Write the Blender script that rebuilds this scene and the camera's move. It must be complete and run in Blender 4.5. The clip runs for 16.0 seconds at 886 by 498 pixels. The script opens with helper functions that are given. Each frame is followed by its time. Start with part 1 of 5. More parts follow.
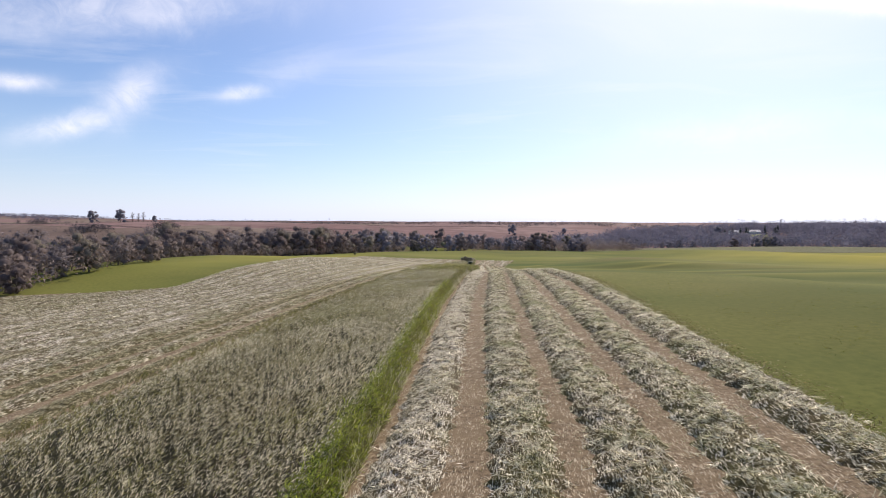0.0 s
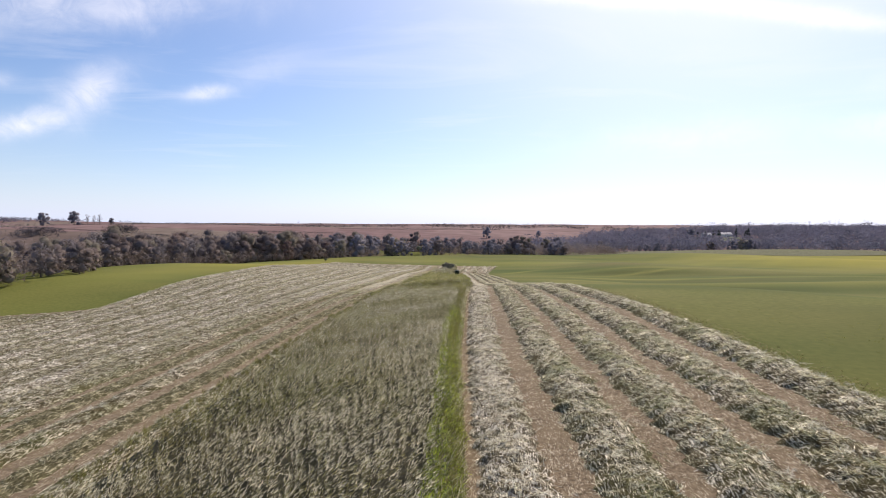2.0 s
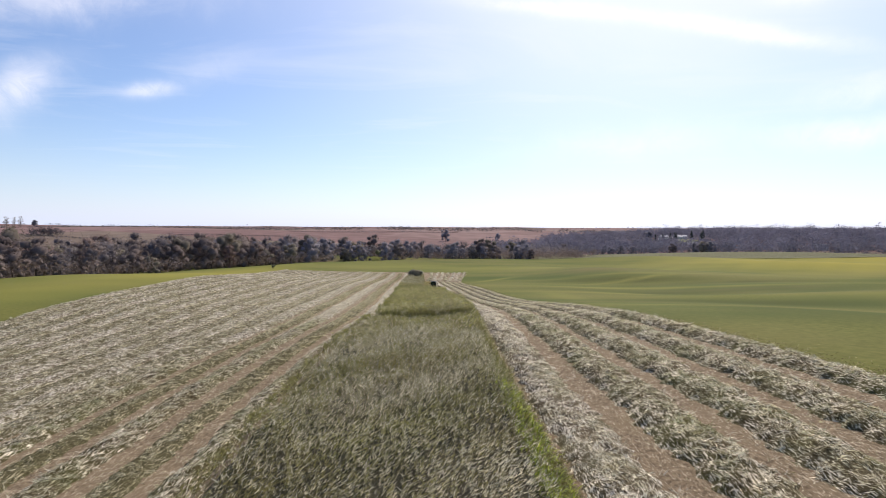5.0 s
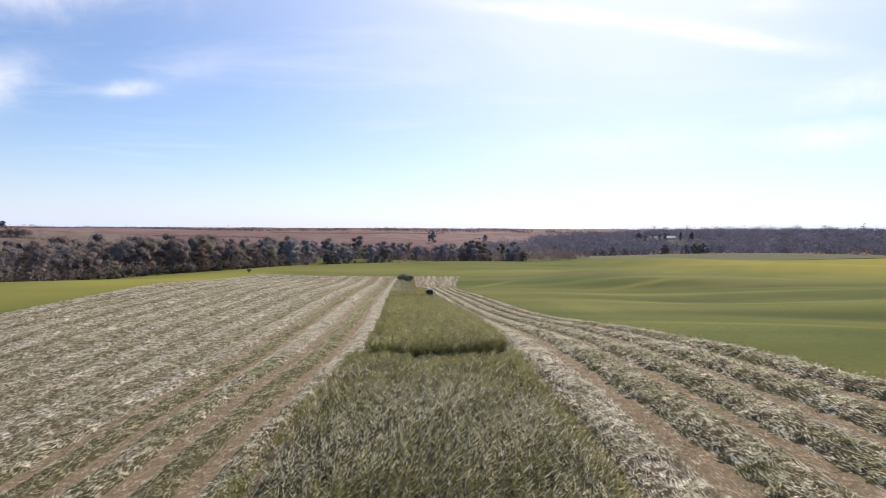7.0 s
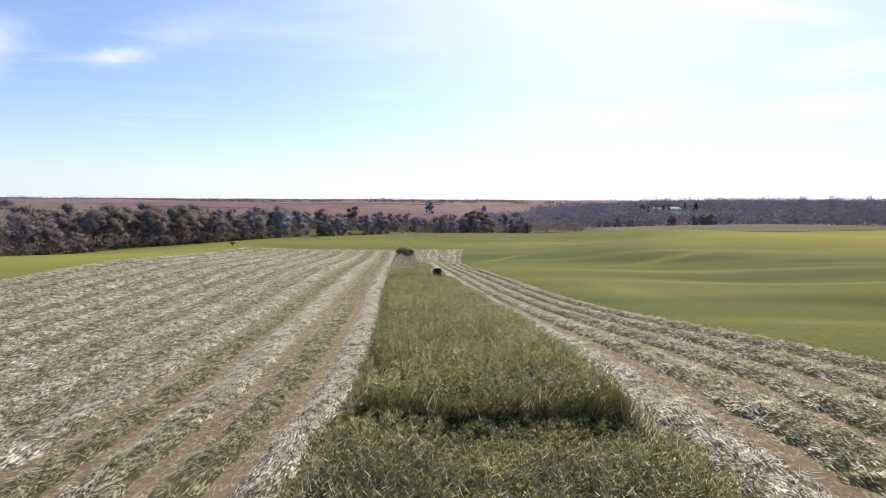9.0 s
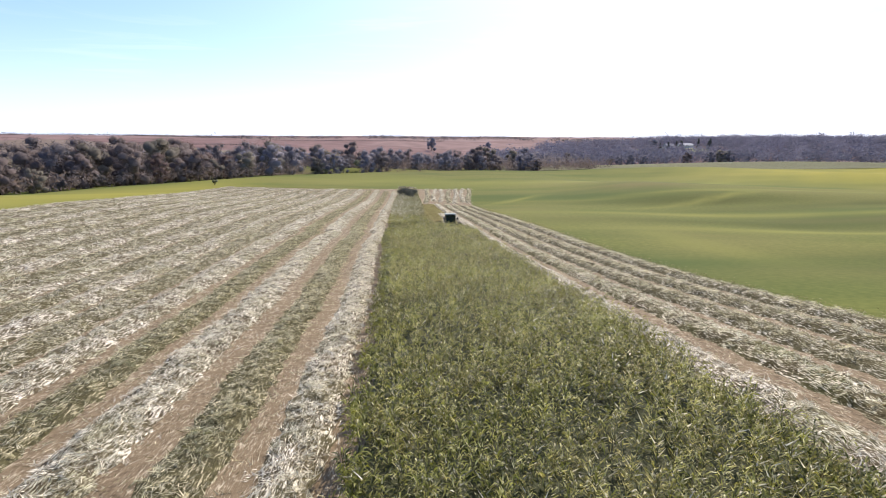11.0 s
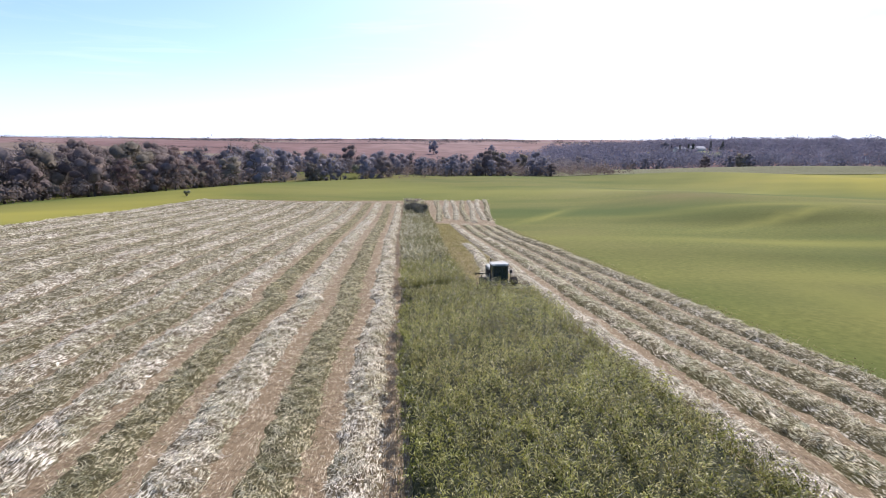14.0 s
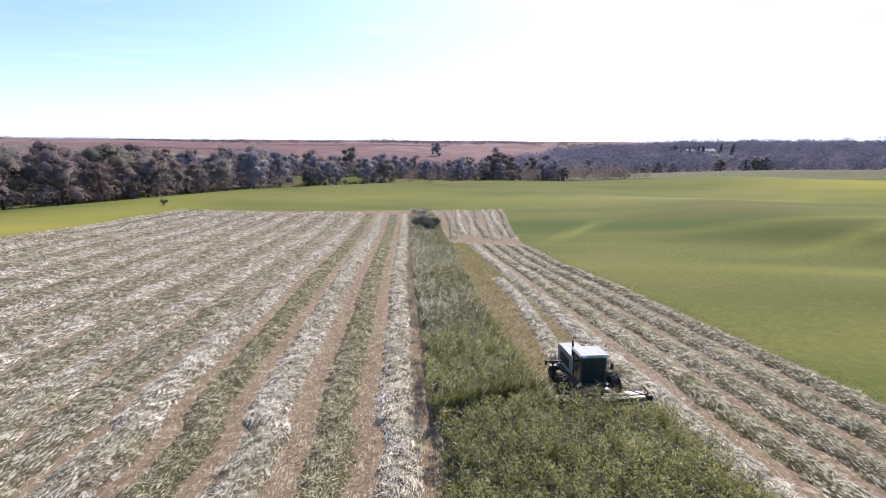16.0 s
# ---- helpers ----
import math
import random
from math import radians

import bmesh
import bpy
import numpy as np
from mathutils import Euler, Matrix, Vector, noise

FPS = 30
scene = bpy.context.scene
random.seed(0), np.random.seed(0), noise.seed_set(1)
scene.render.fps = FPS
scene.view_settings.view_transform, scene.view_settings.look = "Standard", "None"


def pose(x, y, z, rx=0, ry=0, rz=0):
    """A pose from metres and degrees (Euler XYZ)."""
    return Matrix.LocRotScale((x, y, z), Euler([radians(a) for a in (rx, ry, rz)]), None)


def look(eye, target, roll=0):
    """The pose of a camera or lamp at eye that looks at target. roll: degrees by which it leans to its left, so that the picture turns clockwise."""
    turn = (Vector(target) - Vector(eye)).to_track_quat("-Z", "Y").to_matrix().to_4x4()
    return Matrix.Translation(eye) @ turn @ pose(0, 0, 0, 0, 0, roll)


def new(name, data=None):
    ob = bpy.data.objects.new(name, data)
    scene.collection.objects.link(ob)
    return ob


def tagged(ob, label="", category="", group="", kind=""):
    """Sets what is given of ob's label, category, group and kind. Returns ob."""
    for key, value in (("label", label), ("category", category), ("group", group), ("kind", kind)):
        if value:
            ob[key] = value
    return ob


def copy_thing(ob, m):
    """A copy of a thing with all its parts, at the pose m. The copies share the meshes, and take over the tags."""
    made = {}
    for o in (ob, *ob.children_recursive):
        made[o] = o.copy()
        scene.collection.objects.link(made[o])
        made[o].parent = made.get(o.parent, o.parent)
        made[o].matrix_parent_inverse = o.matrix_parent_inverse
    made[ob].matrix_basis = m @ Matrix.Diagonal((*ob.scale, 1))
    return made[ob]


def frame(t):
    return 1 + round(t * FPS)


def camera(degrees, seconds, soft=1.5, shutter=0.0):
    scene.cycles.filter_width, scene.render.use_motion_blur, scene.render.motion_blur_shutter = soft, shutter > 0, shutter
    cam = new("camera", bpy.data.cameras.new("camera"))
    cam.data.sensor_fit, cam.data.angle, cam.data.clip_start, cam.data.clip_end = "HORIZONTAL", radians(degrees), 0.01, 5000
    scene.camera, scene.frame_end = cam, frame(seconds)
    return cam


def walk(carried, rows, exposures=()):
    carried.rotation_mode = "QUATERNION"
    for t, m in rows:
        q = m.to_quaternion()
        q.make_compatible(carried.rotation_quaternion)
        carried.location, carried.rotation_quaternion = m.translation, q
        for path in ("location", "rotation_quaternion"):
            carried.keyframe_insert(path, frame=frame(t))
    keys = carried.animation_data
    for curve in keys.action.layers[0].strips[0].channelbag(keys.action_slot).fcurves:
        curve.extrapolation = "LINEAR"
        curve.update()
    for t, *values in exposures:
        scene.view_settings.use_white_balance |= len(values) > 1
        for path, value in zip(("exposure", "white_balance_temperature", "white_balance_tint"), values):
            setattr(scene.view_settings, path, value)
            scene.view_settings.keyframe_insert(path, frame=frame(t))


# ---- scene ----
cam = camera(82.0, 16.0, soft=0.55)
PATH = [
    (0, (2.235, -0.088, 10.573), (1.944, 1.888, 10.463), 0.2),
    (0.5, (0.652, 4.897, 10.703), (0.353, 6.871, 10.596), 0.2),
    (1, (-1.134, 10.037, 10.752), (-1.418, 12.014, 10.647), 0.2),
    (1.5, (-2.737, 14.7, 10.849), (-3.017, 16.677, 10.746), 0.2),
    (2, (-4.305, 19.141, 10.934), (-4.485, 21.13, 10.834), 0.2),
    (2.5, (-5.754, 23.691, 10.945), (-5.911, 25.683, 10.846), 0.3),
    (3, (-7.129, 28.201, 10.884), (-7.266, 30.194, 10.788), 0.2),
    (3.5, (-8.356, 32.951, 10.875), (-8.438, 34.947, 10.78), 0.2),
    (4, (-9.534, 37.868, 10.783), (-9.576, 39.866, 10.69), 0.2),
    (4.2, (-10.029, 39.873, 10.714), (-10.058, 41.871, 10.622), 0.2),
    (6.3, (-13.601, 58.643, 10.056), (-13.568, 60.641, 9.972), 0.2),
    (6.5, (-13.888, 60.53, 10.046), (-13.842, 62.528, 9.962), 0.2),
    (7, (-14.505, 65.452, 10.0), (-14.45, 67.45, 9.917), 0.2),
    (7.5, (-15.21, 70.433, 9.95), (-15.145, 72.431, 9.869), 0.2),
    (8, (-15.827, 75.365, 9.882), (-15.757, 77.362, 9.803), 0.2),
    (8.2, (-16.086, 77.337, 9.843), (-16.013, 79.334, 9.765), 0.2),
    (10.3, (-17.071, 98.801, 7.266), (-17.01, 100.752, 6.831), 0.2),
    (10.5, (-17.313, 100.698, 7.271), (-17.249, 102.649, 6.836), 0.2),
    (11, (-17.789, 105.455, 7.243), (-17.725, 107.407, 6.811), 0.2),
    (11.5, (-18.261, 110.259, 7.211), (-18.195, 112.211, 6.781), 0.2),
    (12, (-18.769, 115.073, 7.165), (-18.703, 117.026, 6.737), 0.2),
    (12.5, (-19.266, 119.882, 7.148), (-19.2, 121.835, 6.722), 0.2),
    (13, (-19.757, 124.66, 7.155), (-19.692, 126.613, 6.73), 0.2),
    (13.5, (-20.321, 129.487, 7.185), (-20.255, 131.441, 6.762), 0.2),
    (14, (-20.913, 134.285, 7.248), (-20.848, 136.239, 6.826), 0.2),
    (14.5, (-21.422, 139.077, 7.268), (-21.357, 141.031, 6.848), 0.2),
    (15, (-21.945, 143.828, 7.302), (-21.883, 145.782, 6.884), 0.2),
    (15.5, (-22.604, 148.595, 7.384), (-22.54, 150.55, 6.967), 0.2),
    (16, (-23.122, 153.41, 7.367), (-23.061, 155.366, 6.951), 0.3),
]
walk(cam, [(t, look(eye, target, roll)) for t, eye, target, roll in PATH],
     exposures=[(0.0, 0.02, 6600, 17), (8.2, 0.0, 6520, 15), (10.3, 0.42, 6400, 15), (13.0, 0.42, 6180, 17), (16.0, 0.42, 6000, 20)])

# ---------------------------------------------------------------- light
SUN_AZ, SUN_EL = radians(22), radians(38)   # to the right of the rows' direction (+y), ahead of the camera
to_sun = Vector((math.sin(SUN_AZ) * math.cos(SUN_EL), math.cos(SUN_AZ) * math.cos(SUN_EL), math.sin(SUN_EL)))
sun_data = bpy.data.lights.new("sun", "SUN")
sun_data.energy, sun_data.angle, sun_data.color = 5.0, radians(0.55), (1.0, 0.885, 0.74)
sun = new("sun", sun_data)
sun.matrix_world = look((0, 0, 200), Vector((0, 0, 200)) - to_sun)

world = bpy.data.worlds.new("world")
scene.world = world
world.use_nodes = True
wn, wl = world.node_tree.nodes, world.node_tree.links
wn.clear()


def wnode(kind, **values):
    n = wn.new(kind)
    for k, v in values.items():
        n.inputs[k].default_value = v
    return n


sky = wn.new("ShaderNodeTexSky")
sky.sky_type, sky.sun_disc = "NISHITA", False
sky.sun_elevation, sky.sun_rotation = SUN_EL, SUN_AZ
sky.air_density, sky.dust_density, sky.ozone_density, sky.altitude = 1.2, 0.15, 4.0, 250
coord = wn.new("ShaderNodeTexCoord")
# thin cirrus: noise over the sky as seen on a flat layer far up
sep = wn.new("ShaderNodeSeparateXYZ")
wl.new(coord.outputs["Generated"], sep.inputs[0])
up = wn.new("ShaderNodeMath")
up.operation = "MAXIMUM"
up.inputs[1].default_value = 0.03
wl.new(sep.outputs["Z"], up.inputs[0])
flat = wn.new("ShaderNodeVectorMath")
flat.operation = "DIVIDE"
tri = wn.new("ShaderNodeCombineXYZ")
for i in range(3):
    wl.new(up.outputs[0], tri.inputs[i])
wl.new(coord.outputs["Generated"], flat.inputs[0])
wl.new(tri.outputs[0], flat.inputs[1])
mapped = wn.new("ShaderNodeMapping")
mapped.inputs["Rotation"].default_value = (0, 0, radians(-24))
mapped.inputs["Location"].default_value = (0.35, 0.8, 0)
mapped.inputs["Scale"].default_value = (0.5, 0.95, 1)
wl.new(flat.outputs[0], mapped.inputs["Vector"])
wisps = wnode("ShaderNodeTexNoise", Scale=1.1, Detail=7.0, Roughness=0.56, Distortion=0.7)
wl.new(mapped.outputs[0], wisps.inputs["Vector"])
ramp = wn.new("ShaderNodeValToRGB")
ramp.color_ramp.elements[0].position, ramp.color_ramp.elements[0].color = 0.53, (0, 0, 0, 1)
ramp.color_ramp.elements[1].position, ramp.color_ramp.elements[1].color = 0.78, (0.28, 0.28, 0.28, 1)
wl.new(wisps.outputs["Fac"], ramp.inputs[0])
fade = wn.new("ShaderNodeMapRange")
fade.inputs["From Min"].default_value, fade.inputs["From Max"].default_value = 0.04, 0.22
wl.new(sep.outputs["Z"], fade.inputs["Value"])
thin = wn.new("ShaderNodeMath")
thin.operation = "MULTIPLY"
wl.new(ramp.outputs[0], thin.inputs[0])
wl.new(fade.outputs[0], thin.inputs[1])
veil = wn.new("ShaderNodeMixRGB")
veil.inputs[2].default_value = (8.5, 8.8, 9.4, 1)
wl.new(thin.outputs[0], veil.inputs[0])


def wmath(op, a, b=None):
    n = wn.new("ShaderNodeMath")
    n.operation = op
    for i, v in enumerate((a, b)):
        if v is None:
            continue
        if isinstance(v, (int, float)):
            n.inputs[i].default_value = v
        else:
            wl.new(v, n.inputs[i])
    return n.outputs[0]


def wdot(v):
    n = wn.new("ShaderNodeVectorMath")
    n.operation = "DOT_PRODUCT"
    wl.new(coord.outputs["Generated"], n.inputs[0])
    n.inputs[1].default_value = v
    return n.outputs["Value"]


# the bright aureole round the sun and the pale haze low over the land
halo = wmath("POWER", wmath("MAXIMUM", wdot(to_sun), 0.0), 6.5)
low_haze = wmath("POWER", wmath("SUBTRACT", 1.0, wmath("MINIMUM", wmath("MAXIMUM", sep.outputs["Z"], 0.0), 1.0)), 13.0)
milky = wn.new("ShaderNodeMixRGB")
milky.inputs[2].default_value = (5.8, 7.3, 10.3, 1)
wl.new(wmath("MULTIPLY", low_haze, 0.7), milky.inputs[0])
clear = wn.new("ShaderNodeMixRGB")
clear.blend_type = "MULTIPLY"
clear.inputs[0].default_value, clear.inputs[2].default_value = 1.0, (0.96, 0.98, 1.09, 1)
wl.new(sky.outputs[0], clear.inputs[1])
wl.new(clear.outputs[0], milky.inputs[1])
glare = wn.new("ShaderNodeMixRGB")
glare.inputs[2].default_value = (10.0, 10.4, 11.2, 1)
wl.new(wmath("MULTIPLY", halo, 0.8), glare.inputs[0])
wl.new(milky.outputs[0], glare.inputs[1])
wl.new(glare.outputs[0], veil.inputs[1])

# single long wisps: middle, slant in degrees, half length, half thickness, strength
WISPS = [
    ((-0.684, 0.714, 0.150), 23, 0.065, 0.0140, 0.66),
    ((-0.619, 0.759, 0.201), 45, 0.054, 0.0240, 0.62),
    ((-0.728, 0.656, 0.198), 11, 0.036, 0.0104, 0.75),
    ((-0.482, 0.847, 0.224), 13, 0.036, 0.0105, 0.60),
    ((-0.403, 0.877, 0.261), 24, 0.069, 0.0191, 0.16),
    ((-0.597, 0.731, 0.329), 14, 0.210, 0.0300, 0.45),
    ((0.232, 0.898, 0.373), -10, 0.173, 0.0116, 0.70),
    ((0.461, 0.829, 0.316), -18, 0.136, 0.0111, 0.85),
    ((0.619, 0.772, 0.145), -2, 0.106, 0.0186, 0.55),
    ((0.629, 0.751, 0.200), -1, 0.082, 0.0211, 0.40),
    ((0.353, 0.923, 0.152), 0, 0.175, 0.0259, 0.30),
    ((0.523, 0.780, 0.344), -12, 0.041, 0.0111, 0.35),
]
ragged = wnode("ShaderNodeTexNoise", Scale=9.0, Detail=6.0, Roughness=0.6, Distortion=0.4)
wl.new(coord.outputs["Generated"], ragged.inputs["Vector"])
warp = wmath("MULTIPLY", wmath("SUBTRACT", ragged.outputs["Fac"], 0.5), 2.4)
fringe = wnode("ShaderNodeTexNoise", Scale=26.0, Detail=5.0, Roughness=0.65, Distortion=1.0)
wl.new(coord.outputs["Generated"], fringe.inputs["Vector"])
torn = wmath("MINIMUM", wmath("MAXIMUM", wmath("SUBTRACT", wmath("MULTIPLY", fringe.outputs["Fac"], 1.3), -0.1), 0.3), 1.0)
total = None
for mid, slant, reach, depth, strength in WISPS:
    mid = Vector(mid)
    level = mid.cross(Vector((0, 0, 1))).normalized()
    rising = level.cross(mid)
    c, sn = math.cos(radians(slant)), math.sin(radians(slant))
    along, across = (level * c + rising * sn) / reach, (rising * c - level * sn) / depth
    u = wmath("SUBTRACT", wmath("SUBTRACT", wdot(along), mid.dot(Vector(along))), wmath("MULTIPLY", warp, 0.25))
    v = wmath("ADD", wmath("SUBTRACT", wdot(across), mid.dot(Vector(across))), warp)
    r2 = wmath("ADD", wmath("MULTIPLY", u, u), wmath("MULTIPLY", v, v))
    m = wmath("MULTIPLY", wmath("MULTIPLY", wmath("POWER", 2.718, wmath("MULTIPLY", r2, -0.9)), strength), torn)
    total = m if total is None else wmath("MAXIMUM", total, m)
cirrus = wn.new("ShaderNodeMixRGB")
cirrus.inputs[2].default_value = (10.0, 10.0, 10.2, 1)
wl.new(total, cirrus.inputs[0])
wl.new(veil.outputs[0], cirrus.inputs[1])
back = wnode("ShaderNodeBackground", Strength=0.12)
wl.new(cirrus.outputs[0], back.inputs[0])
wout = wn.new("ShaderNodeOutputWorld")
wl.new(back.outputs[0], wout.inputs[0])


# ---------------------------------------------------------------- materials
def material(name, dark, light, rough=0.8, grain=8.0, patch=0.25, patch_col=None, patch_amount=0.5, bump=0.3, bump_scale=None,
             metal=0.0, sheen_spec=0.3, island=0.0, translucent=0.0, glow=(1.25, 1.3, 0.65), stretch=(1, 1, 1), random_object=0.0, bump_dist=0.02, tone=0.0, gloss=(1, 1, 1)):
    m = bpy.data.materials.new(name)
    m.use_nodes = True
    n, l = m.node_tree.nodes, m.node_tree.links
    bsdf = n["Principled BSDF"]
    geo = n.new("ShaderNodeNewGeometry")
    mp = n.new("ShaderNodeMapping")
    mp.inputs["Scale"].default_value = stretch
    l.new(geo.outputs["Position"], mp.inputs[0])
    fine = n.new("ShaderNodeTexNoise")
    fine.inputs["Scale"].default_value, fine.inputs["Detail"].default_value, fine.inputs["Roughness"].default_value = grain, 6, 0.65
    l.new(mp.outputs[0], fine.inputs["Vector"])
    r = n.new("ShaderNodeValToRGB")
    r.color_ramp.elements[0].position, r.color_ramp.elements[1].position = 0.3, 0.7
    r.color_ramp.elements[0].color, r.color_ramp.elements[1].color = (*dark, 1), (*light, 1)
    l.new(fine.outputs["Fac"], r.inputs[0])
    col = r.outputs[0]
    if island:
        shift = n.new("ShaderNodeMath")
        shift.operation = "MULTIPLY_ADD"
        shift.inputs[1].default_value, shift.inputs[2].default_value = island, -island / 2
        l.new(geo.outputs["Random Per Island"], shift.inputs[0])
        add = n.new("ShaderNodeMath")
        add.operation = "ADD"
        l.new(fine.outputs["Fac"], add.inputs[0])
        l.new(shift.outputs[0], add.inputs[1])
        l.new(add.outputs[0], r.inputs[0])
    if tone:
        ta = n.new("ShaderNodeAttribute")
        ta.attribute_name = "tone"
        ts = n.new("ShaderNodeMath")
        ts.operation = "MULTIPLY_ADD"
        ts.inputs[1].default_value = tone
        l.new(ta.outputs["Fac"], ts.inputs[0])
        l.new(r.inputs[0].links[0].from_socket, ts.inputs[2])
        l.new(ts.outputs[0], r.inputs[0])
    if random_object:
        info = n.new("ShaderNodeObjectInfo")
        hsv = n.new("ShaderNodeHueSaturation")
        for key, span, base in (("Hue", 0.05 * random_object, 0.5 - 0.025 * random_object), ("Value", random_object, 1 - random_object / 2)):
            mad = n.new("ShaderNodeMath")
            mad.operation = "MULTIPLY_ADD"
            mad.inputs[1].default_value, mad.inputs[2].default_value = span, base
            l.new(info.outputs["Random"], mad.inputs[0])
            l.new(mad.outputs[0], hsv.inputs[key])
        l.new(col, hsv.inputs["Color"])
        col = hsv.outputs[0]
    if patch_col:
        big = n.new("ShaderNodeTexNoise")
        big.inputs["Scale"].default_value, big.inputs["Detail"].default_value = patch, 4
        l.new(mp.outputs[0], big.inputs["Vector"])
        br = n.new("ShaderNodeValToRGB")
        br.color_ramp.elements[0].position, br.color_ramp.elements[1].position = 0.42, 0.66
        br.color_ramp.elements[1].color = (patch_amount, patch_amount, patch_amount, 1)
        l.new(big.outputs["Fac"], br.inputs[0])
        mx = n.new("ShaderNodeMixRGB")
        mx.inputs[2].default_value = (*patch_col, 1)
        l.new(br.outputs[0], mx.inputs[0])
        l.new(col, mx.inputs[1])
        col = mx.outputs[0]
    l.new(col, bsdf.inputs["Base Color"])
    bsdf.inputs["Roughness"].default_value = rough
    bsdf.inputs["Metallic"].default_value = metal
    bsdf.inputs["Specular IOR Level"].default_value = sheen_spec
    bsdf.inputs["Specular Tint"].default_value = (*gloss, 1)
    if bump:
        bn = n.new("ShaderNodeTexNoise")
        bn.inputs["Scale"].default_value, bn.inputs["Detail"].default_value = bump_scale or grain, 5
        l.new(mp.outputs[0], bn.inputs["Vector"])
        bp = n.new("ShaderNodeBump")
        bp.inputs["Strength"].default_value, bp.inputs["Distance"].default_value = bump, bump_dist
        l.new(bn.outputs["Fac"], bp.inputs["Height"])
        l.new(bp.outputs[0], bsdf.inputs["Normal"])
    if translucent:
        tr = n.new("ShaderNodeBsdfTranslucent")
        tint = n.new("ShaderNodeMixRGB")
        tint.blend_type = "MULTIPLY"
        tint.inputs[0].default_value, tint.inputs[2].default_value = 1.0, (*glow, 1)
        l.new(col, tint.inputs[1])
        l.new(tint.outputs[0], tr.inputs["Color"])
        mix = n.new("ShaderNodeMixShader")
        mix.inputs[0].default_value = translucent
        l.new(bsdf.outputs[0], mix.inputs[1])
        l.new(tr.outputs[0], mix.inputs[2])
        l.new(mix.outputs[0], n["Material Output"].inputs[0])
    m["col"] = 1
    return m


def strewn(m, pale, cover, size=1.0, rise=0.03, other=None):
    """Lays a felt of short pale stems over a material: narrow streaks in several directions."""
    n, l = m.node_tree.nodes, m.node_tree.links
    bsdf = n["Principled BSDF"]
    under = bsdf.inputs["Base Color"].links[0].from_socket
    geo = n.new("ShaderNodeNewGeometry")
    felt = None
    for i, a in enumerate((12, 55, 97, 150)):
        mp = n.new("ShaderNodeMapping")
        mp.inputs["Rotation"].default_value = (0.35 * i, 0.2, radians(a))
        mp.inputs["Location"].default_value = (3.1 * i, 7.7 * i, 0)
        mp.inputs["Scale"].default_value = (17 / size, 3.2 / size, 6 / size)
        l.new(geo.outputs["Position"], mp.inputs[0])
        tex = n.new("ShaderNodeTexNoise")
        tex.inputs["Scale"].default_value, tex.inputs["Detail"].default_value, tex.inputs["Distortion"].default_value = 1.0, 2.0, 0.5
        l.new(mp.outputs[0], tex.inputs["Vector"])
        if felt is None:
            felt = tex.outputs["Fac"]
        else:
            mx = n.new("ShaderNodeMath")
            mx.operation = "MAXIMUM"
            l.new(felt, mx.inputs[0])
            l.new(tex.outputs["Fac"], mx.inputs[1])
            felt = mx.outputs[0]
    r = n.new("ShaderNodeValToRGB")
    r.color_ramp.elements[0].position, r.color_ramp.elements[1].position = 0.72 - 0.2 * cover, 0.8 - 0.14 * cover
    # the felt lies thicker in some spots than in others
    spot = n.new("ShaderNodeTexNoise")
    spot.inputs["Scale"].default_value, spot.inputs["Detail"].default_value = 1.7, 5.0
    l.new(geo.outputs["Position"], spot.inputs["Vector"])
    uneven = n.new("ShaderNodeMath")
    uneven.operation = "MULTIPLY_ADD"
    uneven.inputs[1].default_value, uneven.inputs[2].default_value = 0.28, -0.14
    l.new(spot.outputs["Fac"], uneven.inputs[0])
    laid = n.new("ShaderNodeMath")
    l.new(felt, laid.inputs[0])
    l.new(uneven.outputs[0], laid.inputs[1])
    l.new(laid.outputs[0], r.inputs[0])
    mix = n.new("ShaderNodeMixRGB")
    mix.inputs[2].default_value = (*pale, 1)
    if other:
        patch = n.new("ShaderNodeMapping")
        patch.inputs["Scale"].default_value = (0.5, 0.22, 0.5)
        l.new(geo.outputs["Position"], patch.inputs[0])
        zone = n.new("ShaderNodeTexNoise")
        zone.inputs["Scale"].default_value, zone.inputs["Detail"].default_value = 1.0, 4.0
        l.new(patch.outputs[0], zone.inputs["Vector"])
        edge = n.new("ShaderNodeValToRGB")
        edge.color_ramp.elements[0].position, edge.color_ramp.elements[1].position = 0.44, 0.6
        l.new(zone.outputs["Fac"], edge.inputs[0])
        two = n.new("ShaderNodeMixRGB")
        two.inputs[1].default_value, two.inputs[2].default_value = (*pale, 1), (*other, 1)
        l.new(edge.outputs[0], two.inputs[0])
        l.new(two.outputs[0], mix.inputs[2])
    l.new(r.outputs[0], mix.inputs[0])
    l.new(under, mix.inputs[1])
    l.new(mix.outputs[0], bsdf.inputs["Base Color"])
    bp = n.new("ShaderNodeBump")
    bp.inputs["Strength"].default_value, bp.inputs["Distance"].default_value = 0.8, rise
    l.new(felt, bp.inputs["Height"])
    if bsdf.inputs["Normal"].links:
        l.new(bsdf.inputs["Normal"].links[0].from_socket, bp.inputs["Normal"])
    l.new(bp.outputs[0], bsdf.inputs["Normal"])
    return m


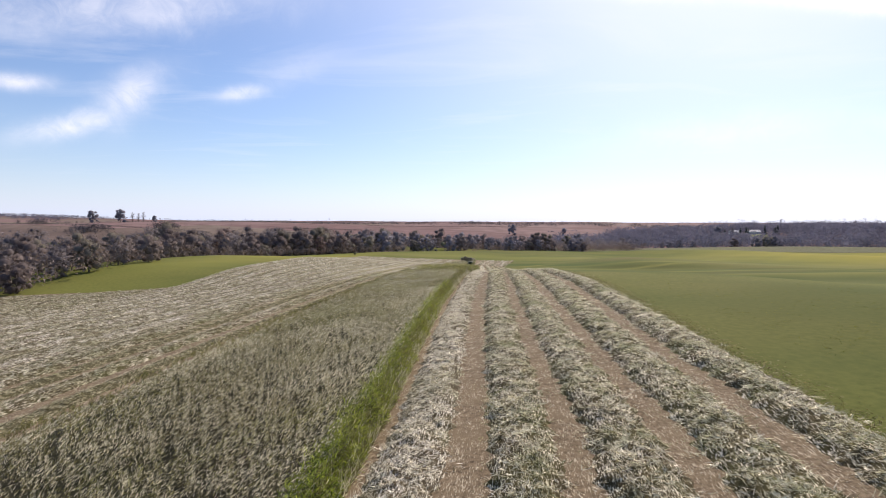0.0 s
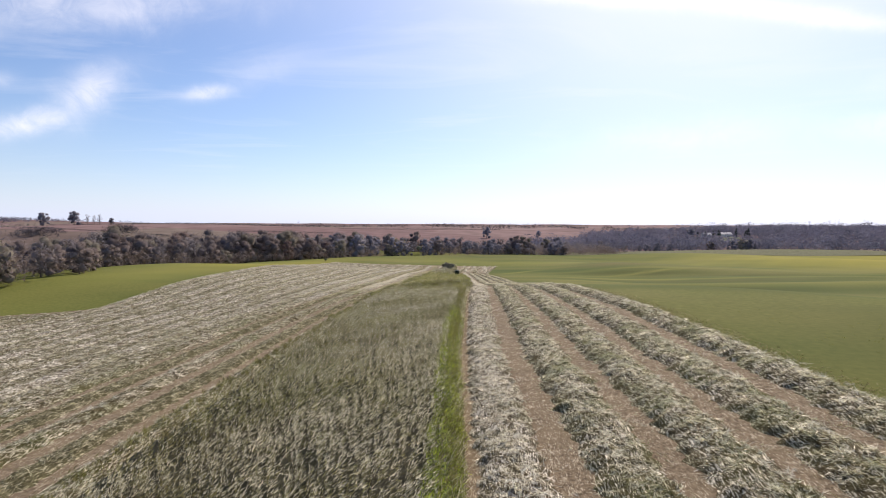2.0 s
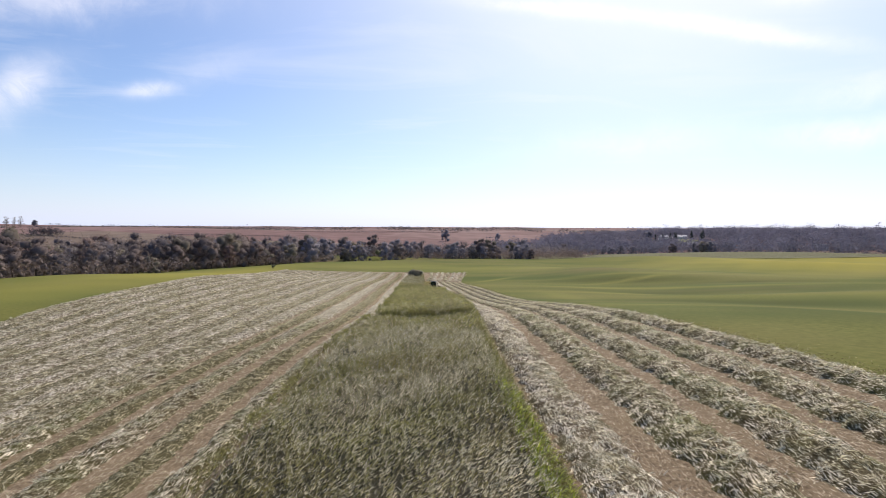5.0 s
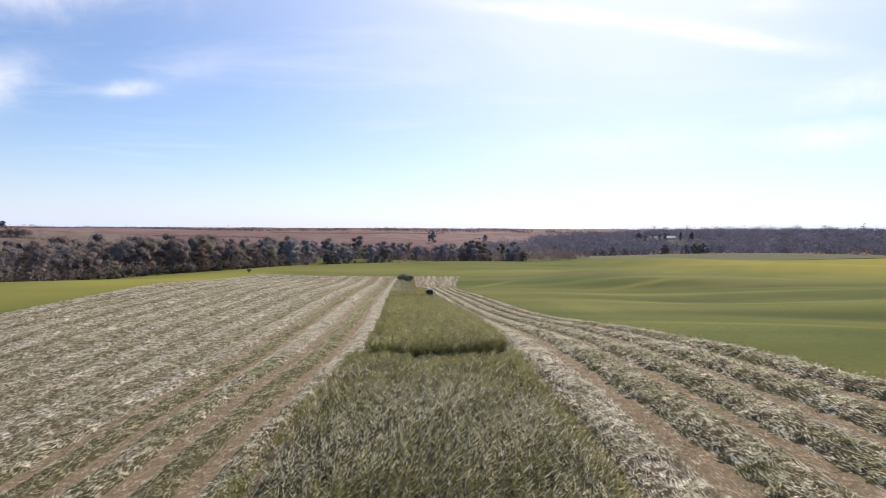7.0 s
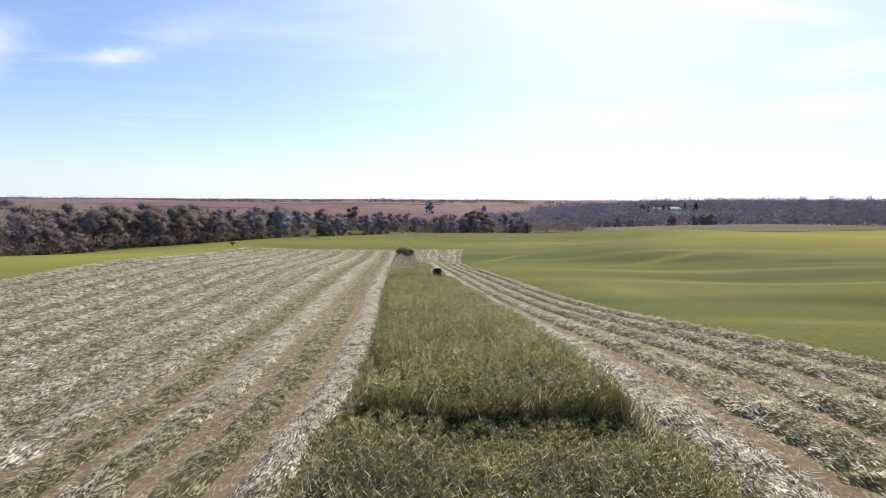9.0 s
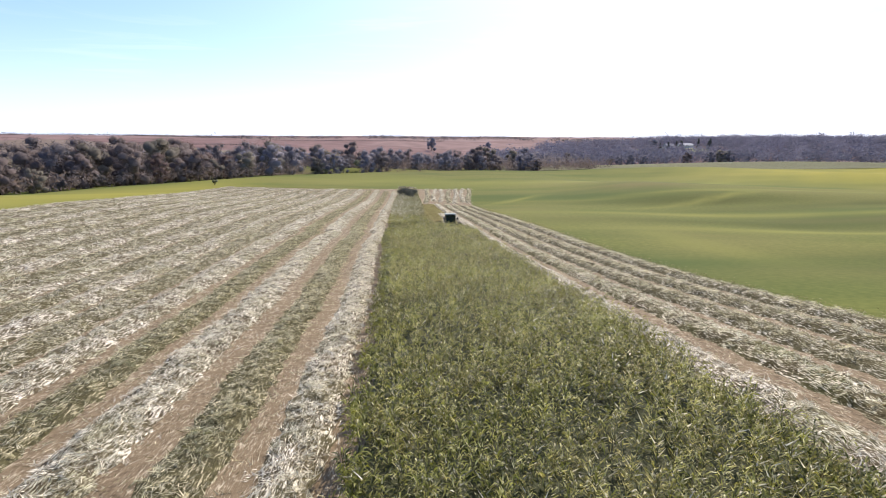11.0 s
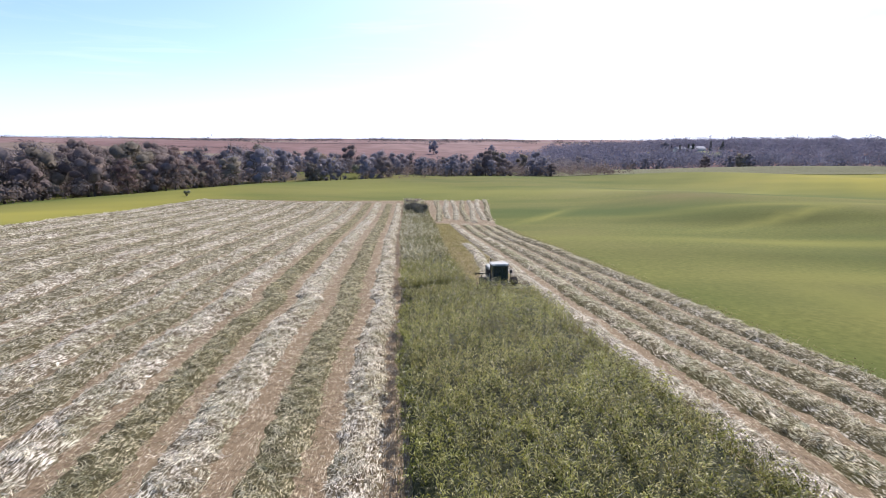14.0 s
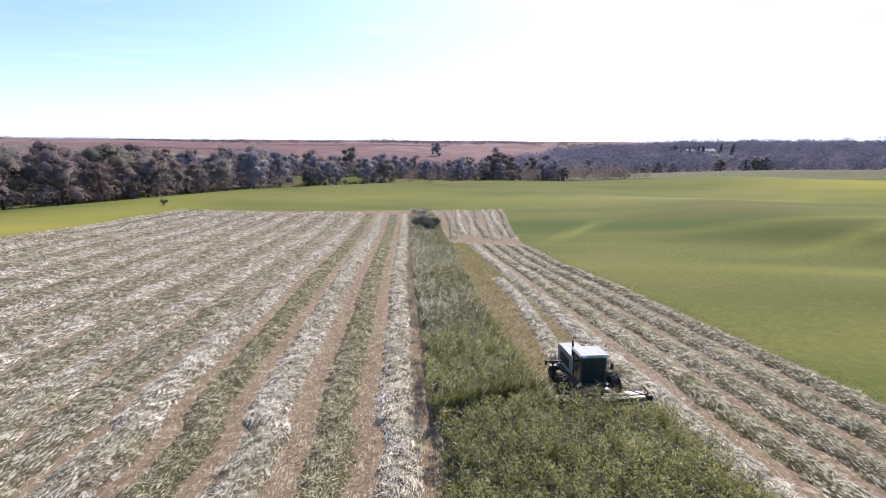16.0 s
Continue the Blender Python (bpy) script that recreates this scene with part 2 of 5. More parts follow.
M_STUBBLE = material("stubble_soil", (0.066, 0.047, 0.028), (0.27, 0.207, 0.13), 0.95, 5.0, 0.22, (0.2, 0.152, 0.092), 0.7, 0.6, 14, sheen_spec=0.1)
strewn(M_STUBBLE, (0.48, 0.42, 0.3), 0.48)
M_CROP = material("crop_leaf", (0.07, 0.075, 0.029), (0.35, 0.338, 0.155), 0.5, 3.0, 0.1, (0.2, 0.16, 0.08), 0.6, 0, island=0.9, translucent=0.32, glow=(1.1, 1.12, 0.6), sheen_spec=0.5, tone=0.34)
M_CROP_GREY = material("crop_leaf_ripe", (0.17, 0.16, 0.105), (0.97, 0.945, 0.82), 0.32, 3.0, 0.12, (0.36, 0.34, 0.21), 0.3, 0, island=1.1, translucent=0.4, glow=(1.05, 1.0, 0.8), sheen_spec=1.0, tone=0.28, gloss=(1, 0.93, 0.78))
M_CROP_STRAW = material("crop_seed_heads", (0.2, 0.19, 0.08), (0.82, 0.78, 0.46), 0.45, 3.0, 0.4, (0.32, 0.27, 0.12), 0.4, 0, island=0.8, translucent=0.42, glow=(1.1, 1.06, 0.65), sheen_spec=0.6, tone=0.32)
M_CROP_YOUNG = material("crop_leaf_green", (0.05, 0.062, 0.012), (0.36, 0.37, 0.09), 0.42, 3.0, 0.4, (0.13, 0.115, 0.035), 0.45, 0, island=0.9, translucent=0.5, glow=(1.12, 1.12, 0.45), sheen_spec=0.35, tone=0.42)
M_EDGE = material("edge_stalk", (0.07, 0.11, 0.015), (0.42, 0.5, 0.1), 0.5, 3.0, 0.3, (0.36, 0.36, 0.12), 0.35, 0, island=0.9, translucent=0.6, glow=(1.1, 1.12, 0.6), sheen_spec=0.4)
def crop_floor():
    """Dense lower leaves, the shade between plants painted in as near-black: browner where the crop is ripe, greener
    where it is not.
    """
    m = strewn(material("crop_under_shade", (0.012, 0.013, 0.006), (0.042, 0.042, 0.018), 0.9, 4.0, 0.15, (0.05, 0.043, 0.026), 0.7, 0.8, 5, bump_dist=0.15), (0.15, 0.155, 0.07), 0.1, 0.6)
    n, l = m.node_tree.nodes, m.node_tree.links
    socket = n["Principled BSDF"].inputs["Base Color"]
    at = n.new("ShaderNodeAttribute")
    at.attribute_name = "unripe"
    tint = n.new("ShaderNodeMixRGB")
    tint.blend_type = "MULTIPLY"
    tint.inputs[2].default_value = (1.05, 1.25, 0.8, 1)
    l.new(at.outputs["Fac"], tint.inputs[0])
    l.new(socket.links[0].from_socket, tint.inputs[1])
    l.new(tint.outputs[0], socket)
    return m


M_CROP_BODY = crop_floor()
M_HAY = material("cut_hay", (0.3, 0.275, 0.18), (0.97, 0.95, 0.85), 0.38, 2.0, 0.45, (0.2, 0.25, 0.08), 0.55, 0, island=0.95, translucent=0.45, glow=(1.12, 1.08, 0.78), sheen_spec=0.8, tone=0.36, gloss=(1, 0.93, 0.78))
M_HAY_GREEN = material("cut_hay_green", (0.17, 0.155, 0.088), (0.85, 0.81, 0.64), 0.42, 2.0, 0.45, (0.235, 0.25, 0.12), 0.5, 0, island=0.95, translucent=0.45, glow=(1.12, 1.08, 0.7), sheen_spec=0.5, tone=0.36, gloss=(1, 0.93, 0.78))
M_HAY_DULL = material("cut_hay_dull", (0.25, 0.235, 0.15), (0.92, 0.88, 0.74), 0.42, 2.0, 0.45, (0.25, 0.232, 0.145), 0.5, 0, island=0.9, translucent=0.45, glow=(1.12, 1.08, 0.72), sheen_spec=0.5, tone=0.36, gloss=(1, 0.93, 0.78))
M_HAY_WHITE = material("cut_hay_bleached", (0.45, 0.42, 0.33), (0.98, 0.96, 0.88), 0.38, 2.0, 0.45, (0.44, 0.43, 0.29), 0.35, 0, island=0.9, translucent=0.45, glow=(1.12, 1.07, 0.84), sheen_spec=0.8, tone=0.36, gloss=(1, 0.93, 0.78))
# mats: dark tones paint the shade between tufts, with pale felt laid over
M_MOUND = {m: strewn(material("hay_under_shade", *tone, 0.95, 4.0, 0.45, patch, 0.7, 0.8, 6, bump_dist=0.08, sheen_spec=0.03), pale, cover, 1.0, 0.04, other) for m, tone, patch, pale, cover, other in (
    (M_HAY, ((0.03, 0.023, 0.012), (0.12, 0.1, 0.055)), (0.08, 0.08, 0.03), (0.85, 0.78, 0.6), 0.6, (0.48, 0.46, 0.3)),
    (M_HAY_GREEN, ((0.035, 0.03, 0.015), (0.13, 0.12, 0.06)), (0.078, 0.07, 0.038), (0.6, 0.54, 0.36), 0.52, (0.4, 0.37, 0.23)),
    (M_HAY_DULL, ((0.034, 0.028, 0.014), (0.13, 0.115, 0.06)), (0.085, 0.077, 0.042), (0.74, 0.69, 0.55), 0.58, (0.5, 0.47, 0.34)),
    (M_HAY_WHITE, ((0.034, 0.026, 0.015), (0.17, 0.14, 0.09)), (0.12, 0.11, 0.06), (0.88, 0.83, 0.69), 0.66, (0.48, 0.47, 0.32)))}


def ground_material():
    m = material("meadow", (0.08, 0.097, 0.02), (0.155, 0.165, 0.042), 0.95, 1.6, 0.016, (0.17, 0.155, 0.055), 0.6, 0.06, 6, sheen_spec=0.05, bump_dist=0.04)
    n, l = m.node_tree.nodes, m.node_tree.links
    bsdf = n["Principled BSDF"]
    near = bsdf.inputs["Base Color"].links[0].from_socket
    gm = n.new("ShaderNodeMapping")
    gm.inputs["Scale"].default_value = (0.5, 1.3, 1)
    gm.inputs["Rotation"].default_value = (0, 0, 0.35)
    gp = n.new("ShaderNodeNewGeometry")
    l.new(gp.outputs["Position"], gm.inputs[0])
    lush = n.new("ShaderNodeTexNoise")
    lush.inputs["Scale"].default_value, lush.inputs["Detail"].default_value = 0.02, 3
    l.new(gm.outputs[0], lush.inputs["Vector"])
    lr = n.new("ShaderNodeValToRGB")
    lr.color_ramp.elements[0].position, lr.color_ramp.elements[1].position = 0.45, 0.62
    lr.color_ramp.elements[1].color = (0.75, 0.75, 0.75, 1)
    l.new(lush.outputs["Fac"], lr.inputs[0])
    lm = n.new("ShaderNodeMixRGB")
    lm.inputs[2].default_value = (0.052, 0.085, 0.02, 1)
    l.new(lr.outputs[0], lm.inputs[0])
    l.new(near, lm.inputs[1])
    near = lm.outputs[0]
    # tints by zone: dark olive, lighter yellow-green, brown, straw yellow
    for zone, tint in (("dark_zone", (0.058, 0.068, 0.014, 1)), ("dry", (0.215, 0.215, 0.052, 1)), ("bare", (0.16, 0.13, 0.055, 1)), ("straw_yellow", (0.3, 0.265, 0.04, 1))):
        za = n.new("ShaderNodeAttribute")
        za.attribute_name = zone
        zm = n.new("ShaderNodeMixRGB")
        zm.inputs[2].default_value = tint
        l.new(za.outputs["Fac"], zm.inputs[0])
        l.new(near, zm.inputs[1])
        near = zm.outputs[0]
    at = n.new("ShaderNodeAttribute")
    at.attribute_name = "beyond"
    geo = n.new("ShaderNodeNewGeometry")
    mp = n.new("ShaderNodeMapping")
    mp.inputs["Scale"].default_value = (0.0032, 0.0048, 0)
    mp.inputs["Rotation"].default_value = (0, 0, 0.3)
    l.new(geo.outputs["Position"], mp.inputs[0])
    cells = n.new("ShaderNodeTexVoronoi")
    cells.distance = "CHEBYCHEV"
    l.new(mp.outputs[0], cells.inputs["Vector"])
    cells.inputs["Scale"].default_value = 1.0
    r = n.new("ShaderNodeValToRGB")
    r.color_ramp.interpolation = "CONSTANT"
    e = r.color_ramp.elements
    e[0].color, e[0].position = (0.19, 0.122, 0.112, 1), 0
    e[1].color, e[1].position = (0.22, 0.148, 0.134, 1), 0.42
    for pos, c in ((0.68, (0.19, 0.15, 0.118, 1)), (0.82, (0.17, 0.128, 0.105, 1)), (0.9, (0.23, 0.163, 0.148, 1))):
        x = e.new(pos)
        x.color = c
    sepc = n.new("ShaderNodeSeparateColor")
    l.new(cells.outputs["Color"], sepc.inputs[0])
    l.new(sepc.outputs[0], r.inputs[0])
    fine = n.new("ShaderNodeTexNoise")
    fine.inputs["Scale"].default_value, fine.inputs["Detail"].default_value = 0.03, 6
    l.new(geo.outputs["Position"], fine.inputs["Vector"])
    worn = n.new("ShaderNodeMixRGB")
    worn.blend_type = "OVERLAY"
    worn.inputs[0].default_value = 0.5
    l.new(r.outputs[0], worn.inputs[1])
    l.new(fine.outputs["Fac"], worn.inputs[2])
    mx = n.new("ShaderNodeMixRGB")
    l.new(at.outputs["Fac"], mx.inputs[0])
    l.new(near, mx.inputs[1])
    l.new(worn.outputs[0], mx.inputs[2])
    l.new(mx.outputs[0], bsdf.inputs["Base Color"])
    return m


M_GROUND = ground_material()
M_BARK = material("bark", (0.05, 0.042, 0.035), (0.16, 0.135, 0.11), 0.95, 6.0, bump=0.5)
M_LEAF = [material("leaf_brown", (0.145, 0.117, 0.108), (0.25, 0.204, 0.188), 0.9, 1.2, island=0.14, translucent=0.35, glow=(1.05, 1.0, 0.92), random_object=0.45, bump=0, tone=0.4),
          material("leaf_olive", (0.15, 0.138, 0.112), (0.26, 0.23, 0.18), 0.9, 1.2, island=0.14, translucent=0.35, glow=(1.05, 1.0, 0.8), random_object=0.4, bump=0),
          material("leaf_grey", (0.148, 0.13, 0.13), (0.252, 0.22, 0.22), 0.9, 1.2, island=0.14, translucent=0.35, glow=(1, 1, 1), random_object=0.4, bump=0, tone=0.4),
          material("leaf_rust", (0.18, 0.132, 0.122), (0.29, 0.216, 0.194), 0.9, 1.2, island=0.14, translucent=0.35, glow=(1.05, 1.0, 0.9), random_object=0.4, bump=0),
          material("needle_green", (0.02, 0.034, 0.03), (0.055, 0.075, 0.06), 0.8, 2.0, island=0.6, random_object=0.3, bump=0),
          material("leaf_gold", (0.16, 0.13, 0.05), (0.28, 0.22, 0.09), 0.8, 1.2, island=0.4, translucent=0.4, glow=(1.1, 1.05, 0.8), random_object=0.3, bump=0),
          # far woods: aerial haze is put into this bluish grey leaf colour
          material("far_haze_twigs", (0.14, 0.14, 0.178), (0.22, 0.216, 0.268), 0.95, 0.06, island=0.05, translucent=0.35, glow=(1, 1, 1), bump=0, tone=0.5)]
# paler twig colour with distance haze mixed in, for single far trees
M_HAZE_TINT = material("haze_tinted_twigs", (0.2, 0.192, 0.22), (0.3, 0.285, 0.318), 0.95, 0.4, island=0.1, translucent=0.4, glow=(1, 1, 1), random_object=0.35, bump=0)
M_COPSE = material("copse_twigs", (0.075, 0.07, 0.075), (0.14, 0.13, 0.135), 0.95, 0.3, island=0.1, translucent=0.3, glow=(1, 1, 1), bump=0, tone=0.4)

# ---------------------------------------------------------------- lie of the land
YS = np.arange(-400, 1200, 2.0)


def softened(ky, kz, s=9.0):
    v = np.interp(YS, ky, kz)
    k = np.exp(-0.5 * (np.arange(-40, 41, 2.0) / s) ** 2)
    return np.convolve(np.r_[[v[0]] * 20, v, [v[-1]] * 20], k / k.sum(), "valid")


ALONG = softened([-60, 0, 40, 65, 85, 103, 120, 135, 150, 165, 185, 220, 253, 285, 310, 360, 430],
                 [-1, 0.2, 0.6, 0.5, 0.3, 0.3, -1.2, -3.3, -4.7, -6, -7.4, -10, -12.3, -13, -13.6, -14.2, -15])
FALL_LEFT = softened([0, 45, 80, 105, 118, 130, 160, 190, 230, 300, 400], [-1.7, -2.2, -2.6, -2.4, -1.3, 0, 1, 1.7, 1.5, 1.2, 1])
RISE_RIGHT = softened([0, 75, 100, 130, 160, 200], [1.2, 1.6, 0.8, 0.3, 0, 0.2])


def step(a, b, v):
    u = np.clip((v - a) / (b - a), 0, 1)
    return u * u * (3 - 2 * u)


def outward(x, y):
    """Metres beyond the brow of the home field."""
    brow = np.interp(y, [-100, 100, 200, 290, 360, 415, 440], [-100, -100, -117, -112, -80, -36, 20])
    return np.maximum(np.where(y < 440, (brow - x) * 0.85, -1e9), y - 440)


def land(x, y):
    x, y = np.asarray(x, float), np.asarray(y, float)
    left, right = np.clip((-5 - x) / 35, 0, 2.6), np.clip((x + 5) / 15, 0, 1.3)
    z = np.interp(y, YS, ALONG) + left * np.interp(y, YS, FALL_LEFT) + right * np.interp(y, YS, RISE_RIGHT)
    d = outward(x, y)
    inside = step(20, 70, x) * (1 - step(0, 60, d))
    z = z + inside * (1.3 * np.sin(x / 33 + y / 47) + 0.7 * np.sin(y / 22 - x / 70 + 1.0) + 1.2 * step(60, 220, x))
    z = z - 3.5 * step(0, 50, d) - 5 * step(70, 160, d)
    far = np.hypot(x, y - 200)
    z = z + step(150, 300, d) * np.interp(far, [300, 500, 750, 1000, 1500, 2200, 4600], [0, 0, 10, 17, 19, 20, 25])
    z = z + step(200, 420, d) * (3.5 * np.sin(x / 170 + 1.3) * np.sin(y / 210 + 0.4) + 2.0 * np.sin(x / 420 - y / 380))
    z = z + 6.5 * np.exp(-((x - 300) / 190) ** 2 - ((y - 550) / 75) ** 2)
    b = y + 0.12 * (x - 60)
    z = z + inside * (2.2 * step(238, 268, b) * (1 - step(285, 350, b)) - 1.3 * np.exp(-((b - 196) / 15) ** 2) + 1.0 * np.exp(-((b - 165) / 13) ** 2))
    z = z + 5 * np.exp(-((x - 342) / 85) ** 2 - ((y - 860) / 65) ** 2)
    z = z + 24 * np.exp(-((x + 2400) / 600) ** 2 - ((y - 2200) / 500) ** 2)
    return z + 8 * np.exp(-((x + 740) / 400) ** 2 - ((y - 960) / 340) ** 2) * step(100, 300, d)


def crop_left(y):
    return np.interp(y, [-20, 20, 60, 80, 92, 102, 108, 115, 125, 131, 136, 147, 154, 165, 174.5, 176, 182, 192, 214, 277, 300],
                     [-19.8, -20.3, -21.2, -21.8, -21.4, -20.7, -20.2, -19.9, -20.4, -20.7, -20.9, -21.7, -22.2, -22.9, -22.7, -23.3, -23.6, -24.0, -25.2, -27.3, -28.2])


def crop_right(y):
    return np.interp(y, [-20, 19, 27, 40, 61, 90, 112, 135, 150, 165, 178, 200, 226, 250, 311], [-3.2, -4.3, -4.7, -5.6, -7, -7.8, -7.9, -8.5, -9.2, -10.6, -11.6, -13, -15, -16.5, -19])


def cut_right(y):
    return np.interp(y, [176, 180, 200, 235, 277, 300], [-17, -17, -18.6, -19.2, -21, -22.5])


def field_right(y):
    return np.interp(y, [-20, 21, 32, 58, 74, 92, 105, 135, 153, 183, 212, 226, 250, 275, 311], [18, 16.3, 15.2, 13.5, 12.6, 10.8, 9.2, 5.8, 3.8, 1.6, -1, -3.2, -4.9, -3.2, 0])


def row_left(y):
    """Where the outermost full-length windrow runs."""
    return np.interp(y, [-20, 69, 96, 118, 139, 151, 167, 214, 226, 260, 285, 311], [-66, -71, -72, -74.5, -77, -78.5, -80, -84, -86, -87, -85, -84])


def field_left(y):
    return np.where(y < 101.5, np.interp(y, [-20, 60, 88, 95, 98.5, 101.5], [-113, -113, -112, -109, -100, -73]), row_left(y))


def field_end(x):
    return np.interp(x, [-95, -58, -20, 5], [283, 289, 305, 312])


def mesh_object(name, verts, quads, mat, smooth=True, parent=None):
    """A mesh object from arrays of corners and of faces with 3 or 4 corners each."""
    me = bpy.data.meshes.new(name)
    verts, quads = np.asarray(verts, np.float32), np.asarray(quads, np.int32)
    k = quads.shape[1]
    me.vertices.add(len(verts))
    me.vertices.foreach_set("co", verts.ravel())
    me.loops.add(quads.size)
    me.loops.foreach_set("vertex_index", quads.ravel())
    me.polygons.add(len(quads))
    me.polygons.foreach_set("loop_start", np.arange(0, quads.size, k, dtype=np.int32))
    me.polygons.foreach_set("loop_total", np.full(len(quads), k, np.int32))
    if smooth:
        me.polygons.foreach_set("use_smooth", np.ones(len(quads), bool))
    me.update(calc_edges=True)
    me.materials.append(mat)
    ob = new(name, me)
    ob.parent = parent
    return ob


def grid_faces(nu, nv):
    i = (np.arange(nu - 1)[:, None] * nv + np.arange(nv - 1)).ravel()
    return np.stack([i, i + nv, i + nv + 1, i + 1], 1)


def spread(n, reach, near):
    """n steps from -reach to reach, close together near the middle."""
    u = np.linspace(-1, 1, n)
    k = math.asinh(reach / near)
    return np.sinh(u * k) * near


def lump(x, y, s=1.0, seed=0.0):
    """Smooth unevenness between -1 and 1 at about s metres."""
    a, b = x / s, y / s
    return (np.sin(1.7 * a + 2.3 * np.sin(0.9 * b + seed)) + np.sin(2.1 * b + 1.9 * np.sin(1.1 * a + 2 * seed)) + np.sin(3.9 * a - 3.1 * b + seed)) / 3


gx, gy = spread(240, 4600, 45) - 20, spread(280, 4600, 60) + 170
XX, YY = np.meshgrid(gx, gy, indexing="ij")
ground = mesh_object("ground", np.stack([XX, YY, land(XX, YY)], -1).reshape(-1, 3), grid_faces(240, 280), M_GROUND)
beyond = ground.data.attributes.new("beyond", "FLOAT", "POINT")
beyond.data.foreach_set("value", step(60, 110, outward(XX, YY)).ravel().astype(np.float32))

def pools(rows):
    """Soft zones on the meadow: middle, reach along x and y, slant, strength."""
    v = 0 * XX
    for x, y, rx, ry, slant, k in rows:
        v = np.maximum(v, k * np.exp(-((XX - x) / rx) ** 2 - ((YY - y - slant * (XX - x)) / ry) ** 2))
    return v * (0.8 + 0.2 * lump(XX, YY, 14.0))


# dark olive bands, lighter yellow-green bands, straw-yellow areas and brown spots
for zone, rows in (("dark_zone", ((62, 250, 34, 9, -0.1, 0.95), (95, 236, 45, 8, 0.15, 0.85), (40, 200, 30, 7, -0.12, 0.7), (50, 153, 24, 8, -0.1, 0.75), (34, 112, 12, 22, 0, 0.5), (36, 40, 22, 36, 0, 0.55))),
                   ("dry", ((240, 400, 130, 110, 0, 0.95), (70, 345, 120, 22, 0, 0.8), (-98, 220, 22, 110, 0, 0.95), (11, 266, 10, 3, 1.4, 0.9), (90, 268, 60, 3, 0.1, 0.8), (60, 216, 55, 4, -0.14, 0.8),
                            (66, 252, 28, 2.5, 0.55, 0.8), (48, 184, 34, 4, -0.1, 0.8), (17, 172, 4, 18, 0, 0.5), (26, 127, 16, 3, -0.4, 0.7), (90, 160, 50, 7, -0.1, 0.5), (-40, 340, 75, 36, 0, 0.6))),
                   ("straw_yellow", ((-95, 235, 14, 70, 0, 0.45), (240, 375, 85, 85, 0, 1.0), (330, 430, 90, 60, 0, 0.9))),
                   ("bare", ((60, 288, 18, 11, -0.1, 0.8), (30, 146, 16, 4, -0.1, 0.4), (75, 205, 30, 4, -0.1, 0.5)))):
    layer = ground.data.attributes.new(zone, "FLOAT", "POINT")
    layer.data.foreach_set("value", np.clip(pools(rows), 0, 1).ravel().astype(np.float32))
tagged(ground, "rolling yellow-green meadow with reddish ploughed farmland beyond it", "ground", kind="structure")

fy = np.arange(-10, 313.01, 1.5)
fs = np.linspace(0, 1, 90)
FY, FS = np.meshgrid(fy, fs, indexing="ij")
FX = field_left(FY) + (field_right(FY) - field_left(FY)) * FS
FYc = np.minimum(FY, field_end(FX))
stubble = mesh_object("ground_mown_field", np.stack([FX, FYc, land(FX, FYc) + 0.05], -1).reshape(-1, 3), grid_faces(len(fy), 90), M_STUBBLE)
tagged(stubble, "mown field of tan stubble and bare brown soil", "field", kind="structure")

rng = np.random.default_rng(7)


def unit(v):
    return v / np.maximum(np.linalg.norm(v, axis=-1, keepdims=True), 1e-9)


def shaded(ob, tone=None, normals=None, per=3):
    """Gives each leaf its own tone, and each corner the normal of the mass that it belongs to."""
    if tone is not None:
        ob.data.attributes.new("tone", "FLOAT", "POINT").data.foreach_set("value", np.repeat(tone, per).astype(np.float32))
    if normals is not None:
        ob.data.normals_split_custom_set_from_vertices(np.repeat(normals, per, axis=0).tolist())
    return ob


def blades(name, base, way, length, width, mat, parent=None, facing=None, tone=None):
    """Many narrow leaves, each a narrow tapering blade."""
    n = len(base)
    side = unit(np.cross(way, facing if facing is not None else unit(rng.normal(size=(n, 3)))))
    w = (width / 2)[:, None] * side
    tip = base + way * length[:, None]
    v = np.stack([base - w, base + w, tip], 1)
    return shaded(mesh_object(name, v.reshape(-1, 3), np.arange(3 * n).reshape(-1, 3), mat, False, parent), tone)


def arched(name, base, way, length, width, droop, mat, parent=None, tone=None):
    """Many leaves that rise, widen and then bend over to a drooping tip."""
    n = len(base)
    side = unit(np.cross(way, np.array([0, 0, 1.0])) + 0.25 * rng.normal(size=(n, 3)))
    w = (width / 2)[:, None] * side
    mid = base + way * (0.5 * length)[:, None]
    bend = unit(way + np.array([0, 0, -1.0]) * droop[:, None])
    tip = mid + bend * (0.5 * length)[:, None]
    v = np.stack([base, mid - w, mid + w, tip], 1)
    k = 4 * np.arange(n)[:, None]
    f = np.stack([k + np.array([0, 1, 2]), k + np.array([1, 3, 2])], 1)
    return shaded(mesh_object(name, v.reshape(-1, 3), f.reshape(-1, 3), mat, False, parent), tone, None, 4)


# ---------------------------------------------------------------- standing crop
def wall_one(x):
    return np.interp(x, [-22, -15.6, -8], [109.5, 106.0, 105.5])


def wall_two(x):
    return np.interp(x, [-25, -23.3, -17], [174.5, 175.5, 179.0])


LANE = -16.6    # the machine's swath lies to the right of this


def front(x):
    """How far the crop before the machine is still uncut."""
    return np.interp(x, [-17, -14, -12.2, -11], [177.7, 177.1, 176.3, 175.7])


